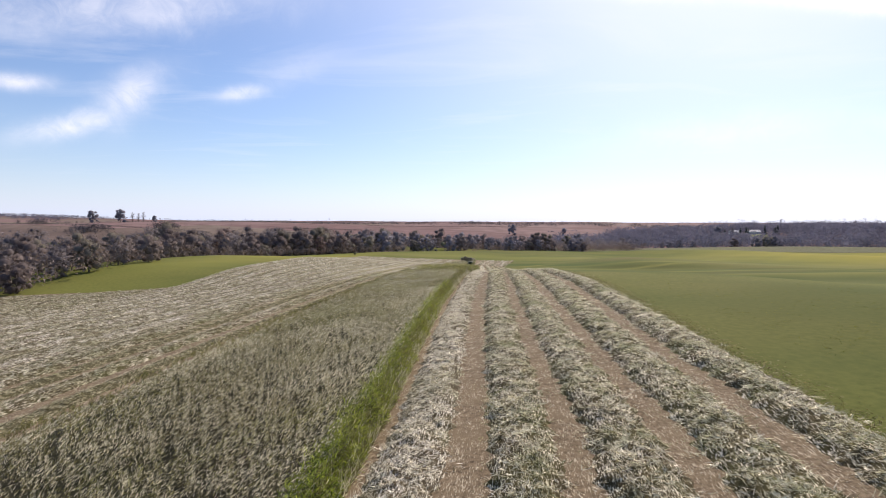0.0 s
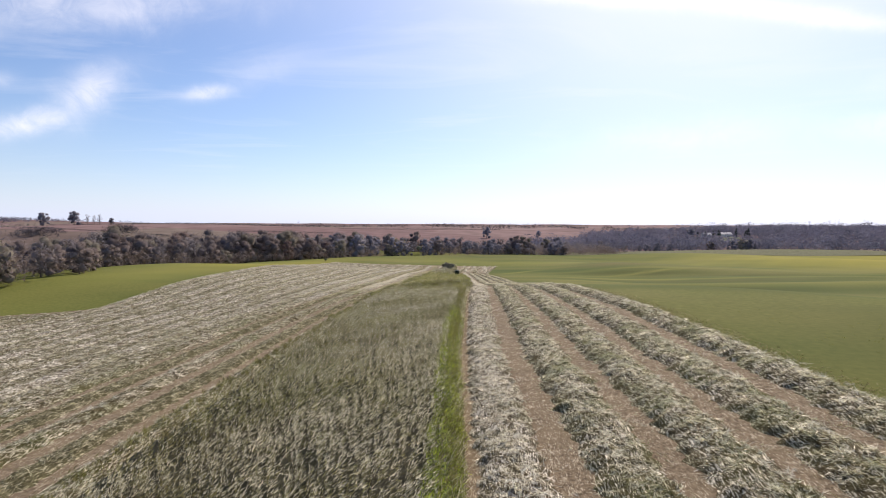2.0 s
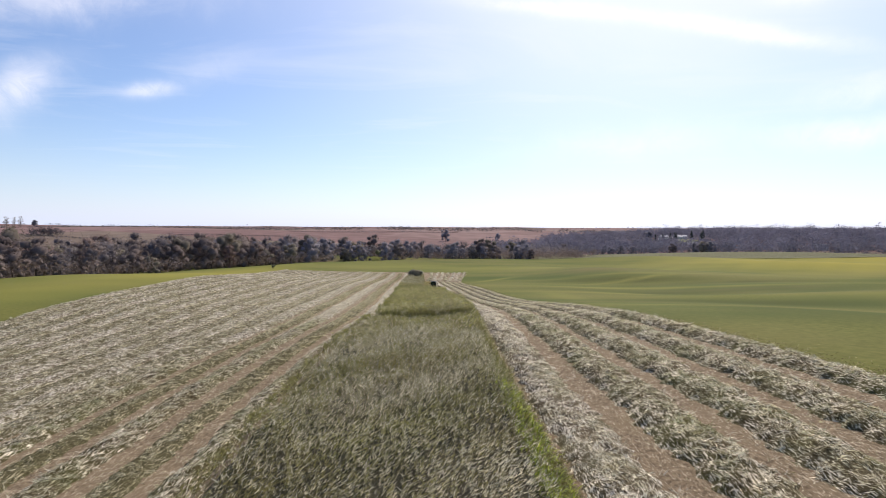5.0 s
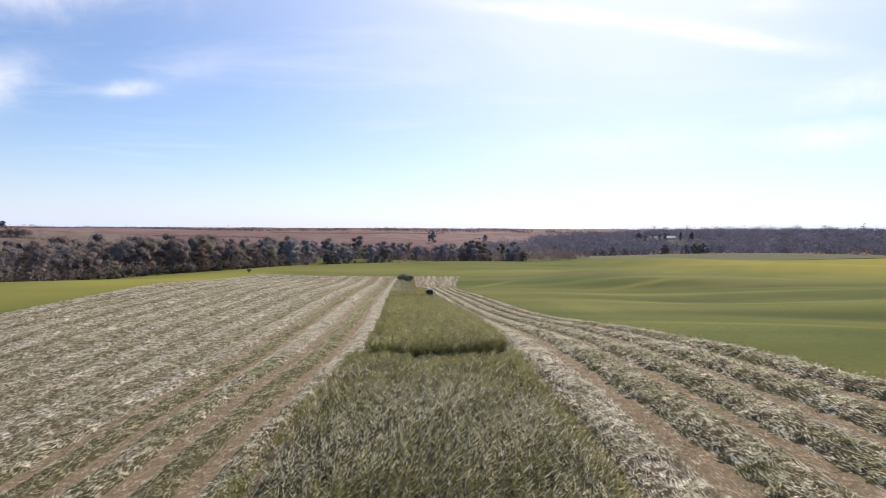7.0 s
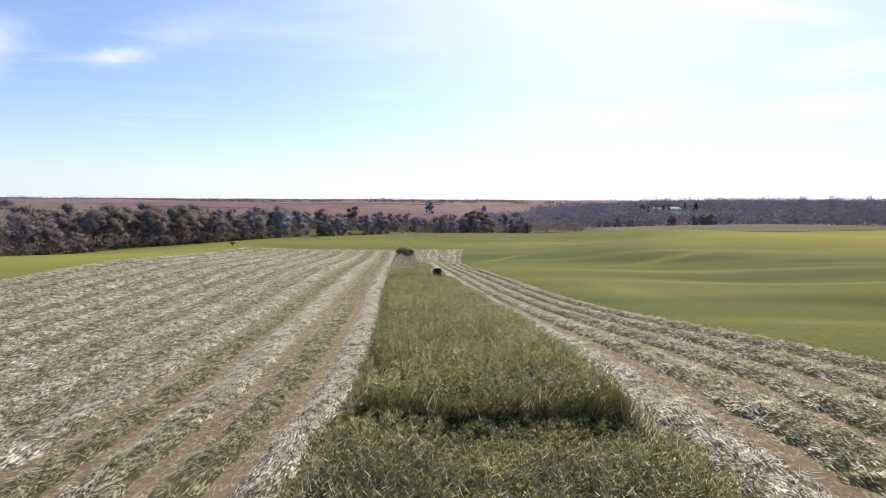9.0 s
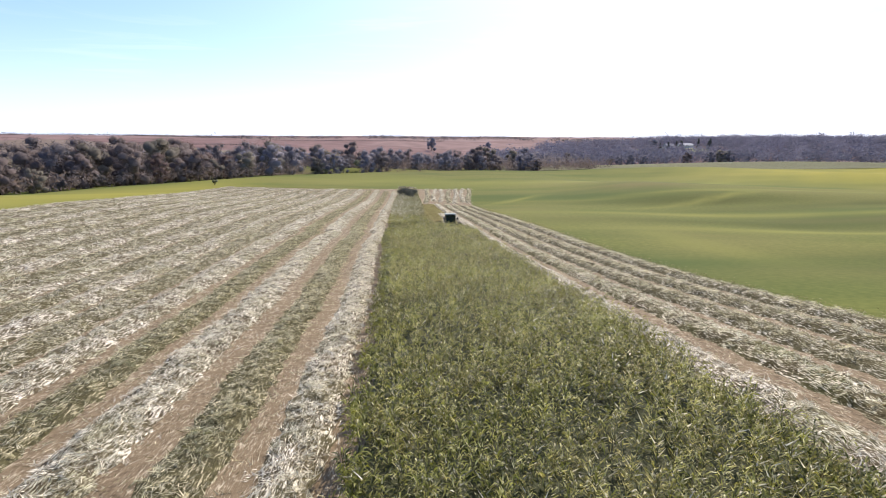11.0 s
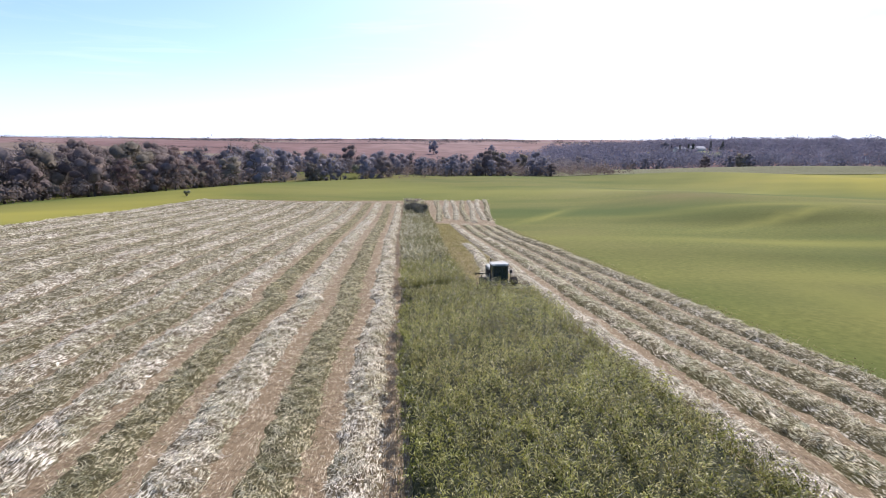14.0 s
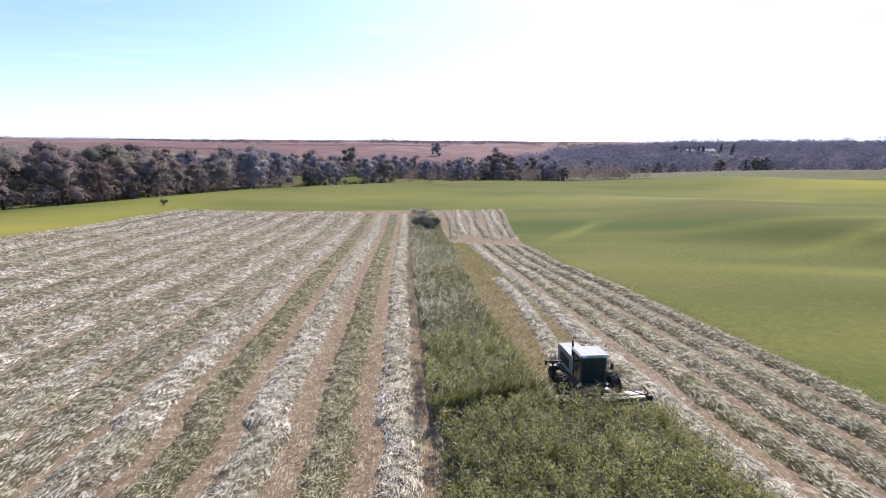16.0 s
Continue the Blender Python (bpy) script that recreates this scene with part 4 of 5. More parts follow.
def sprays(c, s, r, out, rough=0.25):
    """Small triangles lying roughly across the directions given in out."""
    out = unit(out + rough * r.normal(size=(len(c), 3)))
    a = unit(np.cross(out, unit(r.normal(size=(len(c), 3)))))
    b = np.cross(out, a)
    s = s[:, None]
    v = np.stack([c - a * s, c + a * s * 0.8 - b * s * 0.45, c + a * s * 0.5 + b * s * 0.75], 1)
    return v.reshape(-1, 3), np.arange(3 * len(c)).reshape(-1, 3)


def tree(height, wide, mat, seed, leaves=2150, bare=0.0, label="", name="tree"):
    r = np.random.default_rng(seed)
    root = new(name)
    n = 11
    lim = []
    fork = height * 0.2
    trunk = tube([(0, 0, -0.6), (0.1, 0, fork * 0.5), (r.normal(0, 0.2), r.normal(0, 0.2), fork), (r.normal(0, 0.4), r.normal(0, 0.4), height * 0.8)],
                 [height * 0.028, height * 0.022, height * 0.018, height * 0.003])
    lim.append(trunk)
    ang = np.arange(n) * 2.399 + r.uniform(0, 0.8, n)
    lev = np.linspace(0.14, 0.93, n)
    out = wide * np.sqrt(np.clip(1 - ((lev - 0.5) / 0.5) ** 2, 0.05, 1)) * r.uniform(0.55, 0.95, n)
    cc = np.stack([np.cos(ang) * out, np.sin(ang) * out, lev * height + r.normal(0, 0.3, n)], 1)
    for c in cc:
        s = Vector((0, 0, fork + (c[2] - fork) * 0.35))
        m = s.lerp(Vector(c), 0.5) + Vector((0, 0, 0.06 * height))
        lim.append(tube([s, m, c], [height * 0.011, height * 0.006, height * 0.0015], 3))
        if bare:
            for _ in range(4):
                e = Vector(c) + Vector(r.normal(size=3)) * wide * 0.3 + Vector((0, 0, 0.08 * height))
                lim.append(tube([m.lerp(Vector(c), r.uniform(0.2, 1)), e], [height * 0.004, height * 0.001], 3))
    v, f = joined(lim)
    mesh_object("trunk", v, f, M_BARK, True, root)
    centres = np.concatenate([cc, [[0, 0, height * 0.92], [0, 0, height * 0.7], [0, 0, height * 0.45]]])
    rad = np.r_[np.full(n, wide * 0.5) * r.uniform(0.75, 1.25, n), [wide * 0.34, wide * 0.5, wide * 0.55]]
    foliage("crown", centres, rad * (0.66 - 0.4 * bare), *leaf_sprays(centres, rad, int(leaves * (1.08 - 0.35 * bare)), height * 0.022, r), r, mat, root)
    tagged(root, label, "tree", "trees in the valley")
    return root


def conifer(height, seed, label):
    r = np.random.default_rng(seed)
    root = new("conifer")
    v, f = tube([(0, 0, -0.5), (0, 0, height * 0.95)], [height * 0.025, 0.02])
    mesh_object("trunk", v, f, M_BARK, True, root)
    lev = np.repeat(np.linspace(0.08, 0.97, 16), 7)
    ang = r.uniform(0, 6.283, len(lev))
    out = height * 0.33 * (1.02 - lev) * r.uniform(0.4, 1, len(lev))
    c = np.stack([np.cos(ang) * out, np.sin(ang) * out, lev * height], 1)
    tier = np.arange(0, len(c), 7)
    foliage("crown", c[tier] * np.array([0.2, 0.2, 1]), height * 0.13 * (1.05 - lev[tier]), *leaf_sprays(c, np.full(len(c), height * 0.06), 900, height * 0.04, r, 0.5), r, M_LEAF[4], root)
    tagged(root, label, "tree", "trees by the farm")
    return root


def shrub(height, wide, mat, seed, label, leaves=900):
    r = np.random.default_rng(seed)
    root = new("shrub")
    stems, cc = [], []
    for i in range(9):
        a, o = i * 2.399, wide * r.uniform(0.2, 0.85)
        c = (math.cos(a) * o, math.sin(a) * o, height * r.uniform(0.35, 0.8))
        cc.append(c)
        stems.append(tube([(c[0] * 0.15, c[1] * 0.15, -0.2), (c[0] * 0.6, c[1] * 0.6, c[2] * 0.5), c], [0.05, 0.04, 0.012], 4))
    v, f = joined(stems)
    mesh_object("stems", v, f, M_BARK, True, root)
    cc = np.array(cc)
    foliage("crown", cc, np.full(9, wide * 0.24), *leaf_sprays(cc, np.full(9, wide * 0.42), leaves, height * 0.05, r), r, mat, root)
    tagged(root, label, "shrub", "shrubs on the meadow's edge")
    return root


def set_down(ob, x, y, turn=0.0, size=1.0, sink=0.0):
    ob.matrix_basis = pose(x, y, float(land(x, y)) - sink, 0, 0, turn) @ Matrix.Scale(size, 4)
    return ob


KINDS = [tree(17, 6.2, M_LEAF[0], 11, label="big brown oak holding withered leaves in the valley wood"),
         tree(16, 5.4, M_LEAF[2], 12, bare=0.55, label="half-bare grey tree in the valley wood"),
         tree(18, 6.6, M_LEAF[1], 13, label="broad olive-green tree turning brown in autumn"),
         tree(15, 5.0, M_LEAF[2], 14, bare=0.3, label="dull grey-brown tree thinning in autumn"),
         tree(14, 5.6, M_LEAF[0], 15, leaves=1950, label="round brown tree with dense dry foliage"),
         tree(16, 4.6, M_LEAF[3], 16, bare=0.35, label="slim rust-coloured tree losing its leaves"),
         tree(12, 4.8, M_LEAF[1], 17, leaves=1800, label="low bushy olive tree at the wood's edge"),
         tree(16, 6.0, M_HAZE_TINT, 18, bare=0.2, label="far tree with haze put into its bluish grey colour"),
         tree(14, 5.6, M_HAZE_TINT, 19, bare=0.45, label="far half-bare tree with haze put into its pale grey colour")]
rt = np.random.default_rng(21)
placed = [[] for _ in KINDS]
spots, tries = [], 0
while len(spots) < 330 and tries < 30000:
    tries += 1
    x, y = rt.uniform(-230, 300), rt.uniform(-30, 620)
    d = float(outward(x, y))
    if x > 60 and y > 300:
        ok = 170 < d < 235
    else:
        ok = (6 if y < 160 else 20) < d < 78
    if not ok or (-96 < x < -52 and 380 < y < 462 and d < 44) or any((x - a) ** 2 + (y - b) ** 2 < 64 for a, b in spots):
        continue
    spots.append((x, y))
for j, (x, y) in enumerate(spots):
    # beyond y 380 mostly the kinds with haze in their leaf colour
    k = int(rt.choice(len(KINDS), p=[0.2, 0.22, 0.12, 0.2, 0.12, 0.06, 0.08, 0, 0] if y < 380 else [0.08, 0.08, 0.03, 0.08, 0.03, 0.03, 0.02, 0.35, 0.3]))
    s = rt.uniform(0.68, 1.08) * (0.75 if float(outward(x, y)) < 30 else 1.0) * float(np.interp(y, [100, 200, 260, 340, 430, 560], [0.72, 0.85, 1.12, 1.2, 1.0, 0.9])) * (1 + 0.16 * float(np.clip(lump(x, y, 26.0, 4.0), -1, 1)))
    m = pose(x, y, float(land(x, y)) - 0.3, 0, 0, rt.uniform(0, 360)) @ Matrix.Scale(s, 4)
    if not placed[k]:
        KINDS[k].matrix_basis = m
    else:
        ob = copy_thing(KINDS[k], Matrix())
        ob.matrix_basis = m
    placed[k].append(j)


def far_wood(name, xy, low, high, mat, label, seed, per=16, coarse=1.0):
    """A far belt of woodland as one mass of leaf sprays."""
    r = np.random.default_rng(seed)
    n = len(xy)
    stand = 0.5 + 0.6 * lump(xy[:, 0], xy[:, 1], 38.0, seed)
    h = low + (high - low) * np.clip(0.55 * r.random(n) + 0.45 * stand, 0, 1.2)
    lobes = 3
    t = np.repeat(np.arange(n), lobes)
    off = r.normal(size=(len(t), 3)) * np.array([0.2, 0.2, 0.13]) * h[t][:, None]
    c = np.stack([xy[t, 0], xy[t, 1], land(xy[t, 0], xy[t, 1]) + h[t] * 0.44], 1) + off
    reach = h[t] * r.uniform(0.2, 0.34, len(t))
    k = r.integers(0, len(t), n * per)
    d = unit(r.normal(size=(len(k), 3)))
    at = c[k] + d * (reach[k] * r.uniform(0.6, 1.1, len(k)))[:, None] * np.array([1, 1, 1.1])
    soft = unit(d + 0.3 * unit(off[k] + 1e-6) + np.array([0, 0, 0.1]))
    each = 0.7 * (r.random(n) - 0.5) + 0.55 * lump(xy[:, 0], xy[:, 1], 26.0, seed + 1.0)
    v, f = sprays(at, h[t][k] * r.uniform(0.045, 0.085, len(k)) * coarse, r, soft, 0.2)
    ob = shaded(mesh_object(name, v, f, mat, True), each[t][k], soft)
    return tagged(ob, label, "woodland", kind="stuff")


rw = np.random.default_rng(33)


def scatter(n, x0, x1, y0, y1, want):
    x, y = rw.uniform(x0, x1, n), rw.uniform(y0, y1, n)
    k = want(x, y)
    return np.stack([x[k], y[k]], 1)


# the valley wood behind the front trees, then woods to the right, then belts towards the horizon
far_wood("valley_wood", scatter(4600, -330, 110, -40, 640, lambda x, y: (outward(x, y) > 70) & (outward(x, y) < 150)), 10, 16, M_LEAF[2], "dense grey-brown autumn woodland filling the valley", 1, 42)
far_wood("undergrowth", scatter(9000, -260, 110, -40, 560, lambda x, y: (outward(x, y) > np.where(y < 160, 6, 16)) & (outward(x, y) < 75) & ~((x > -94) & (x < -58) & (y < 452) & (y > 380))), 4.5, 10.5, M_LEAF[0], "tangled brown scrub under the trees", 6, 26)
far_wood("right_wood", scatter(5600, 50, 900, 580, 1200, lambda x, y: (outward(x, y) > 165) & (np.hypot(x - 342, (y - 850)) > 70) & (y < 720 + 0.5 * x + 190 * step(110, 200, x)) & (y > 574 + 0.1 * x)), 13, 25, M_LEAF[6], "leafless woodland on the far slope, haze put into its grey colour", 2, 46, 0.93)


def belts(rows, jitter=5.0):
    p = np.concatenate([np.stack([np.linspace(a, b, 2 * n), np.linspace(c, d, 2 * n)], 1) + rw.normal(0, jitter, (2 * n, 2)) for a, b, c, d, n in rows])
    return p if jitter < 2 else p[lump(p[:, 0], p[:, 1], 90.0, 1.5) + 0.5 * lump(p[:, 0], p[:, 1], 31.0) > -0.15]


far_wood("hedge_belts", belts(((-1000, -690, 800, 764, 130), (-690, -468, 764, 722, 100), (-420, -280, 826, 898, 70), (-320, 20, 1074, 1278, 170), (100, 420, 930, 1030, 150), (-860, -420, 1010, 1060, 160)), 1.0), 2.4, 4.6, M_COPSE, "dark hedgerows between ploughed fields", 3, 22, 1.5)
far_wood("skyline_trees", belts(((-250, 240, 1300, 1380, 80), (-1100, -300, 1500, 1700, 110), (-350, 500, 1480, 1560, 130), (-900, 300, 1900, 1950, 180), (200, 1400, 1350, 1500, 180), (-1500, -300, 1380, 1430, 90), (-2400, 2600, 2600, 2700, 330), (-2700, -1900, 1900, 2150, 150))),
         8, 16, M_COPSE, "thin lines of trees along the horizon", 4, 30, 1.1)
far_wood("east_wood", scatter(3000, 500, 2600, 700, 2200, lambda x, y: (y < 720 + 0.62 * x) & (np.hypot(x - 342, y - 850) > 80)), 13, 20, M_LEAF[6], "wooded hills towards the horizon, haze put into their grey colour", 5, 36, 1.2)

far_wood("ridge_wood", scatter(700, -3000, -1900, 1800, 2300, lambda x, y: x < -1900), 12, 20, M_LEAF[6], "wooded ridge on the horizon, haze put into its blue-grey colour", 8, 16, 1.8)

far_wood("field_copse", np.concatenate([np.array(c) + rw.normal(0, 1, (n, 2)) * np.array(w) for c, w, n in (((-648, 694), (17, 9), 60), ((-560, 752), (13, 8), 40), ((-330, 690), (16, 8), 30), ((-820, 770), (14, 8), 25))]),
         8, 17, M_COPSE, "dark copses of trees among the ploughed fields", 9, 44, 1.0)

# single trees that stand out on the far hill
HILL = tree(17, 6.6, M_HAZE_TINT, 41, label="lone leafy tree on the far ridge", name="ridge_tree")
set_down(HILL, -781, 911, 0, 1.5)
for x, y, s in ((-826, 893, 1.4), (-735, 948, 0.75), (-9, 975, 1.25), (90, 1010, 0.8), (300, 825, 1.1)):
    set_down(copy_thing(HILL, Matrix()), x, y, x, s)
THIN = tree(17, 3.4, M_LEAF[2], 42, bare=0.9, leaves=500, label="bare slender tree on the far ridge", name="ridge_tree")
set_down(THIN, -766, 925, 0, 1.2)
for x, y, s in ((-758, 932, 1.1), (-750, 936, 1.2)):
    set_down(copy_thing(THIN, Matrix()), x, y, 70, s)

DARK = material("leaf_dark", (0.17, 0.162, 0.125), (0.34, 0.325, 0.26), 0.9, 1.5, island=0.5, translucent=0.45, glow=(1.05, 1.05, 0.8), bump=0)
PALE = material("leaf_pale", (0.12, 0.13, 0.08), (0.26, 0.26, 0.17), 0.8, 1.5, island=0.6, translucent=0.2, bump=0)
set_down(shrub(6.0, 4.2, PALE, 51, "round pale grey-green bush before the wood", 1200), -62, 440)
set_down(shrub(11.5, 7.0, M_LEAF[5], 52, "golden-leaved bush at the wood's edge", 1600), -82, 446)
set_down(shrub(5.0, 2.7, DARK, 53, "grey-olive bush standing in the crop strip", 2600), -23.2, 256, sink=0.5)
set_down(shrub(2.4, 2.0, M_LEAF[0], 54, "brown scrubby bush at the end of the crop strip"), -25.0, 284)
set_down(shrub(1.9, 1.3, PALE, 55, "small grey bush on the meadow"), -94, 292)
set_down(shrub(6.5, 4.0, M_LEAF[0], 56, "dark brown bush in front of the wood"), 26, 452)

# ---------------------------------------------------------------- far meadow and farm
M_ROUGH = material("rough_pasture", (0.09, 0.1, 0.048), (0.17, 0.17, 0.085), 0.95, 0.5, 0.04, (0.12, 0.12, 0.065), 0.7, 0.8, 1.5, sheen_spec=0.1, bump_dist=0.5)
M_LAWN = material("farm_lawn", (0.14, 0.17, 0.05), (0.24, 0.27, 0.1), 0.95, 0.4, sheen_spec=0.1)
M_ROOF = material("pale_roof", (0.3, 0.31, 0.33), (0.45, 0.46, 0.48), 0.6, 2.0, bump=0.1)
M_WALL = material("white_siding", (0.55, 0.55, 0.53), (0.72, 0.72, 0.7), 0.7, 3.0, bump=0.1)
M_PANE = material("window_glass", (0.02, 0.025, 0.03), (0.04, 0.045, 0.05), 0.08, 2.0, bump=0, sheen_spec=0.6)


def draped(name, x0, x1, y0, y1, lift, mat, label, nx=60, ny=40, wavy=8.0):
    u, v = np.meshgrid(np.linspace(0, 1, nx), np.linspace(0, 1, ny), indexing="ij")
    X = x0 + (x1 - x0) * u + wavy * np.sin(v * 5 + 1)
    Y = y0 + (y1 - y0) * v + wavy * np.sin(u * 7)
    ob = mesh_object(name, np.stack([X, Y, land(X, Y) + lift], -1).reshape(-1, 3), grid_faces(nx, ny), mat)
    return tagged(ob, label, "field", kind="structure")


draped("ground_rough_pasture", 30, 620, 462, 650, 0.25, M_ROUGH, "rough weedy pasture behind the meadow", 120, 40)
rn = 7000
rx, ry = rw.uniform(30, 620, rn), rw.uniform(462, 612, rn)
rough = blades("weeds", np.stack([rx, ry, land(rx, ry) + 0.1], 1), unit(np.stack([rw.normal(0, 0.5, rn), rw.normal(0, 0.5, rn), np.ones(rn)], 1)),
               rw.uniform(0.25, 0.55, rn), rw.uniform(0.2, 0.45, rn), M_ROUGH)
tagged(rough, "tall dry weeds on the rough pasture", "weeds", kind="stuff")


draped("ground_pale_field", -350, -255, 712, 800, 0.6, material("pale_pasture", (0.17, 0.145, 0.09), (0.26, 0.225, 0.15), 0.95, 0.3, sheen_spec=0.1), "dry tan pasture between hedges across the valley", 30, 30, 10)
draped("ground_farm_lawn", 292, 387, 795, 885, 0.7, M_LAWN, "mown green yard round the farm", 20, 20, 5)


def box(x0, x1, y0, y1, z0, z1, bevel=0.0):
    bm = bmesh.new()
    bmesh.ops.create_cube(bm, size=1)
    bmesh.ops.scale(bm, vec=(x1 - x0, y1 - y0, z1 - z0), verts=bm.verts)
    bmesh.ops.translate(bm, vec=((x0 + x1) / 2, (y0 + y1) / 2, (z0 + z1) / 2), verts=bm.verts)
    if bevel:
        bmesh.ops.bevel(bm, geom=bm.edges[:], offset=bevel, segments=2, affect="EDGES", clamp_overlap=True)
    return bm


def part(name, bm, mat, parent, label="", smooth=False):
    me = bpy.data.meshes.new(name)
    bm.to_mesh(me)
    bm.free()
    me.materials.append(mat)
    if smooth:
        me.polygons.foreach_set("use_smooth", np.ones(len(me.polygons), bool))
    ob = new(name, me)
    ob.parent = parent
    if label:
        tagged(ob, label)
    return ob


def house(w, dp, eave, ridge, label, name="farmhouse"):
    root = new(name)
    part("wall", box(-w / 2, w / 2, -dp / 2, dp / 2, -1, eave), M_WALL, root)
    bm = bmesh.new()
    o = 0.5
    pts = [(-w / 2 - o, -dp / 2 - o, eave - 0.1), (w / 2 + o, -dp / 2 - o, eave - 0.1), (w / 2 + o, 0, ridge), (-w / 2 - o, 0, ridge), (-w / 2 - o, dp / 2 + o, eave - 0.1), (w / 2 + o, dp / 2 + o, eave - 0.1)]
    v = [bm.verts.new(p) for p in pts]
    for q in ((0, 1, 2, 3), (3, 2, 5, 4), (0, 3, 4), (1, 5, 2), (0, 4, 5, 1)):
        bm.faces.new([v[i] for i in q])
    part("roof", bm, M_ROOF, root)
    for x in np.arange(-w / 2 + 1.6, w / 2 - 1, 2.6):
        part("window", box(x - 0.5, x + 0.5, -dp / 2 - 0.05, -dp / 2 + 0.02, 1.0, 2.3, 0.02), M_PANE, root)
    return tagged(root, label, "house")


set_down(house(14, 9, 5.2, 8.2, "white farmhouse with a pale grey roof among conifers"), 336, 854, 20)
set_down(house(20, 11, 4.5, 7.6, "long pale farm shed beside dark conifers", "farm_shed"), 372, 876, 5)
set_down(house(16, 9, 4.0, 6.6, "low white shed at the end of the wood", "farm_shed"), 470, 700, -10)
FIR = conifer(13, 61, "dark green conifer by the farm")
set_down(FIR, 326, 834)
for x, y, s in ((318, 842, 0.9), (334, 826, 1.1), (350, 846, 1.0), (356, 854, 0.85), (382, 858, 1.15), (394, 850, 1.0), (388, 842, 0.9), (404, 866, 1.2), (314, 850, 0.8)):
    set_down(copy_thing(FIR, Matrix()), x, y, x * 7, s)

# ---------------------------------------------------------------- the self-propelled windrower
M_PAINT = material("green_paint", (0.018, 0.035, 0.026), (0.03, 0.055, 0.04), 0.42, 3.0, 1.2, (0.12, 0.1, 0.075), 0.35, 0.05, sheen_spec=0.5)
M_HOOD = material("dusty_hood", (0.17, 0.19, 0.165), (0.29, 0.3, 0.265), 0.55, 3.0, 1.2, (0.3, 0.25, 0.18), 0.5, 0.05)
M_PALE = material("weathered_pale_paint", (0.26, 0.29, 0.28), (0.4, 0.43, 0.415), 0.65, 4.0, 1.0, (0.35, 0.3, 0.22), 0.4, 0.05)
M_RUBBER = material("tyre_rubber", (0.012, 0.012, 0.012), (0.035, 0.033, 0.03), 0.85, 8.0, 2.0, (0.09, 0.07, 0.05), 0.5, 0.3)
M_STEEL = material("bare_steel", (0.14, 0.14, 0.135), (0.3, 0.29, 0.27), 0.45, 6.0, 1.5, (0.22, 0.13, 0.08), 0.5, 0.1, metal=0.7)
M_BLACK = material("black_plastic", (0.012, 0.012, 0.013), (0.03, 0.03, 0.03), 0.55, 5.0, bump=0.1)
M_CREAM = material("cream_rim", (0.45, 0.42, 0.3), (0.6, 0.56, 0.42), 0.5, 5.0, 2.0, (0.2, 0.16, 0.11), 0.5, 0.1)
M_LENS = material("lamp_lens", (0.6, 0.6, 0.58), (0.8, 0.8, 0.78), 0.1, 5.0, bump=0)
M_GLASS = bpy.data.materials.new("cab_glass")
M_GLASS.use_nodes = True
gb = M_GLASS.node_tree.nodes["Principled BSDF"]
gb.inputs["Base Color"].default_value = (0.035, 0.07, 0.075, 1)
gb.inputs["Roughness"].default_value = 0.03
gb.inputs["Transmission Weight"].default_value = 0.55
gb.inputs["IOR"].default_value = 1.45


def merge(*bms):
    out = bmesh.new()
    me = bpy.data.meshes.new("tmp")
    for b in bms:
        b.to_mesh(me)
        b.free()
        out.from_mesh(me)
    bpy.data.meshes.remove(me)
    return out


def bar(a, b, r=0.03, sides=8):
    a, b = Vector(a), Vector(b)
    bm = bmesh.new()
    bmesh.ops.create_cone(bm, cap_ends=True, segments=sides, radius1=r, radius2=r, depth=(b - a).length)
    bm.transform(Matrix.Translation((a + b) / 2) @ (b - a).to_track_quat("Z", "Y").to_matrix().to_4x4())
    return bm


def bent(points, r=0.02):
    return merge(*[bar(points[i], points[i + 1], r) for i in range(len(points) - 1)])


def lathe(profile, sides=28):
    """Turned about the x axis: profile of (x, radius)."""
    bm = bmesh.new()
    rings = [[bm.verts.new((x, r * math.cos(a), r * math.sin(a))) for a in np.arange(sides) * 2 * math.pi / sides] for x, r in profile]
    for p, q in zip(rings, rings[1:]):
        for j in range(sides):
            bm.faces.new((p[j], p[(j + 1) % sides], q[(j + 1) % sides], q[j]))
    for ring in (rings[0], rings[-1]):
        bm.faces.new(ring)
    bmesh.ops.recalc_face_normals(bm, faces=bm.faces)
    return bm


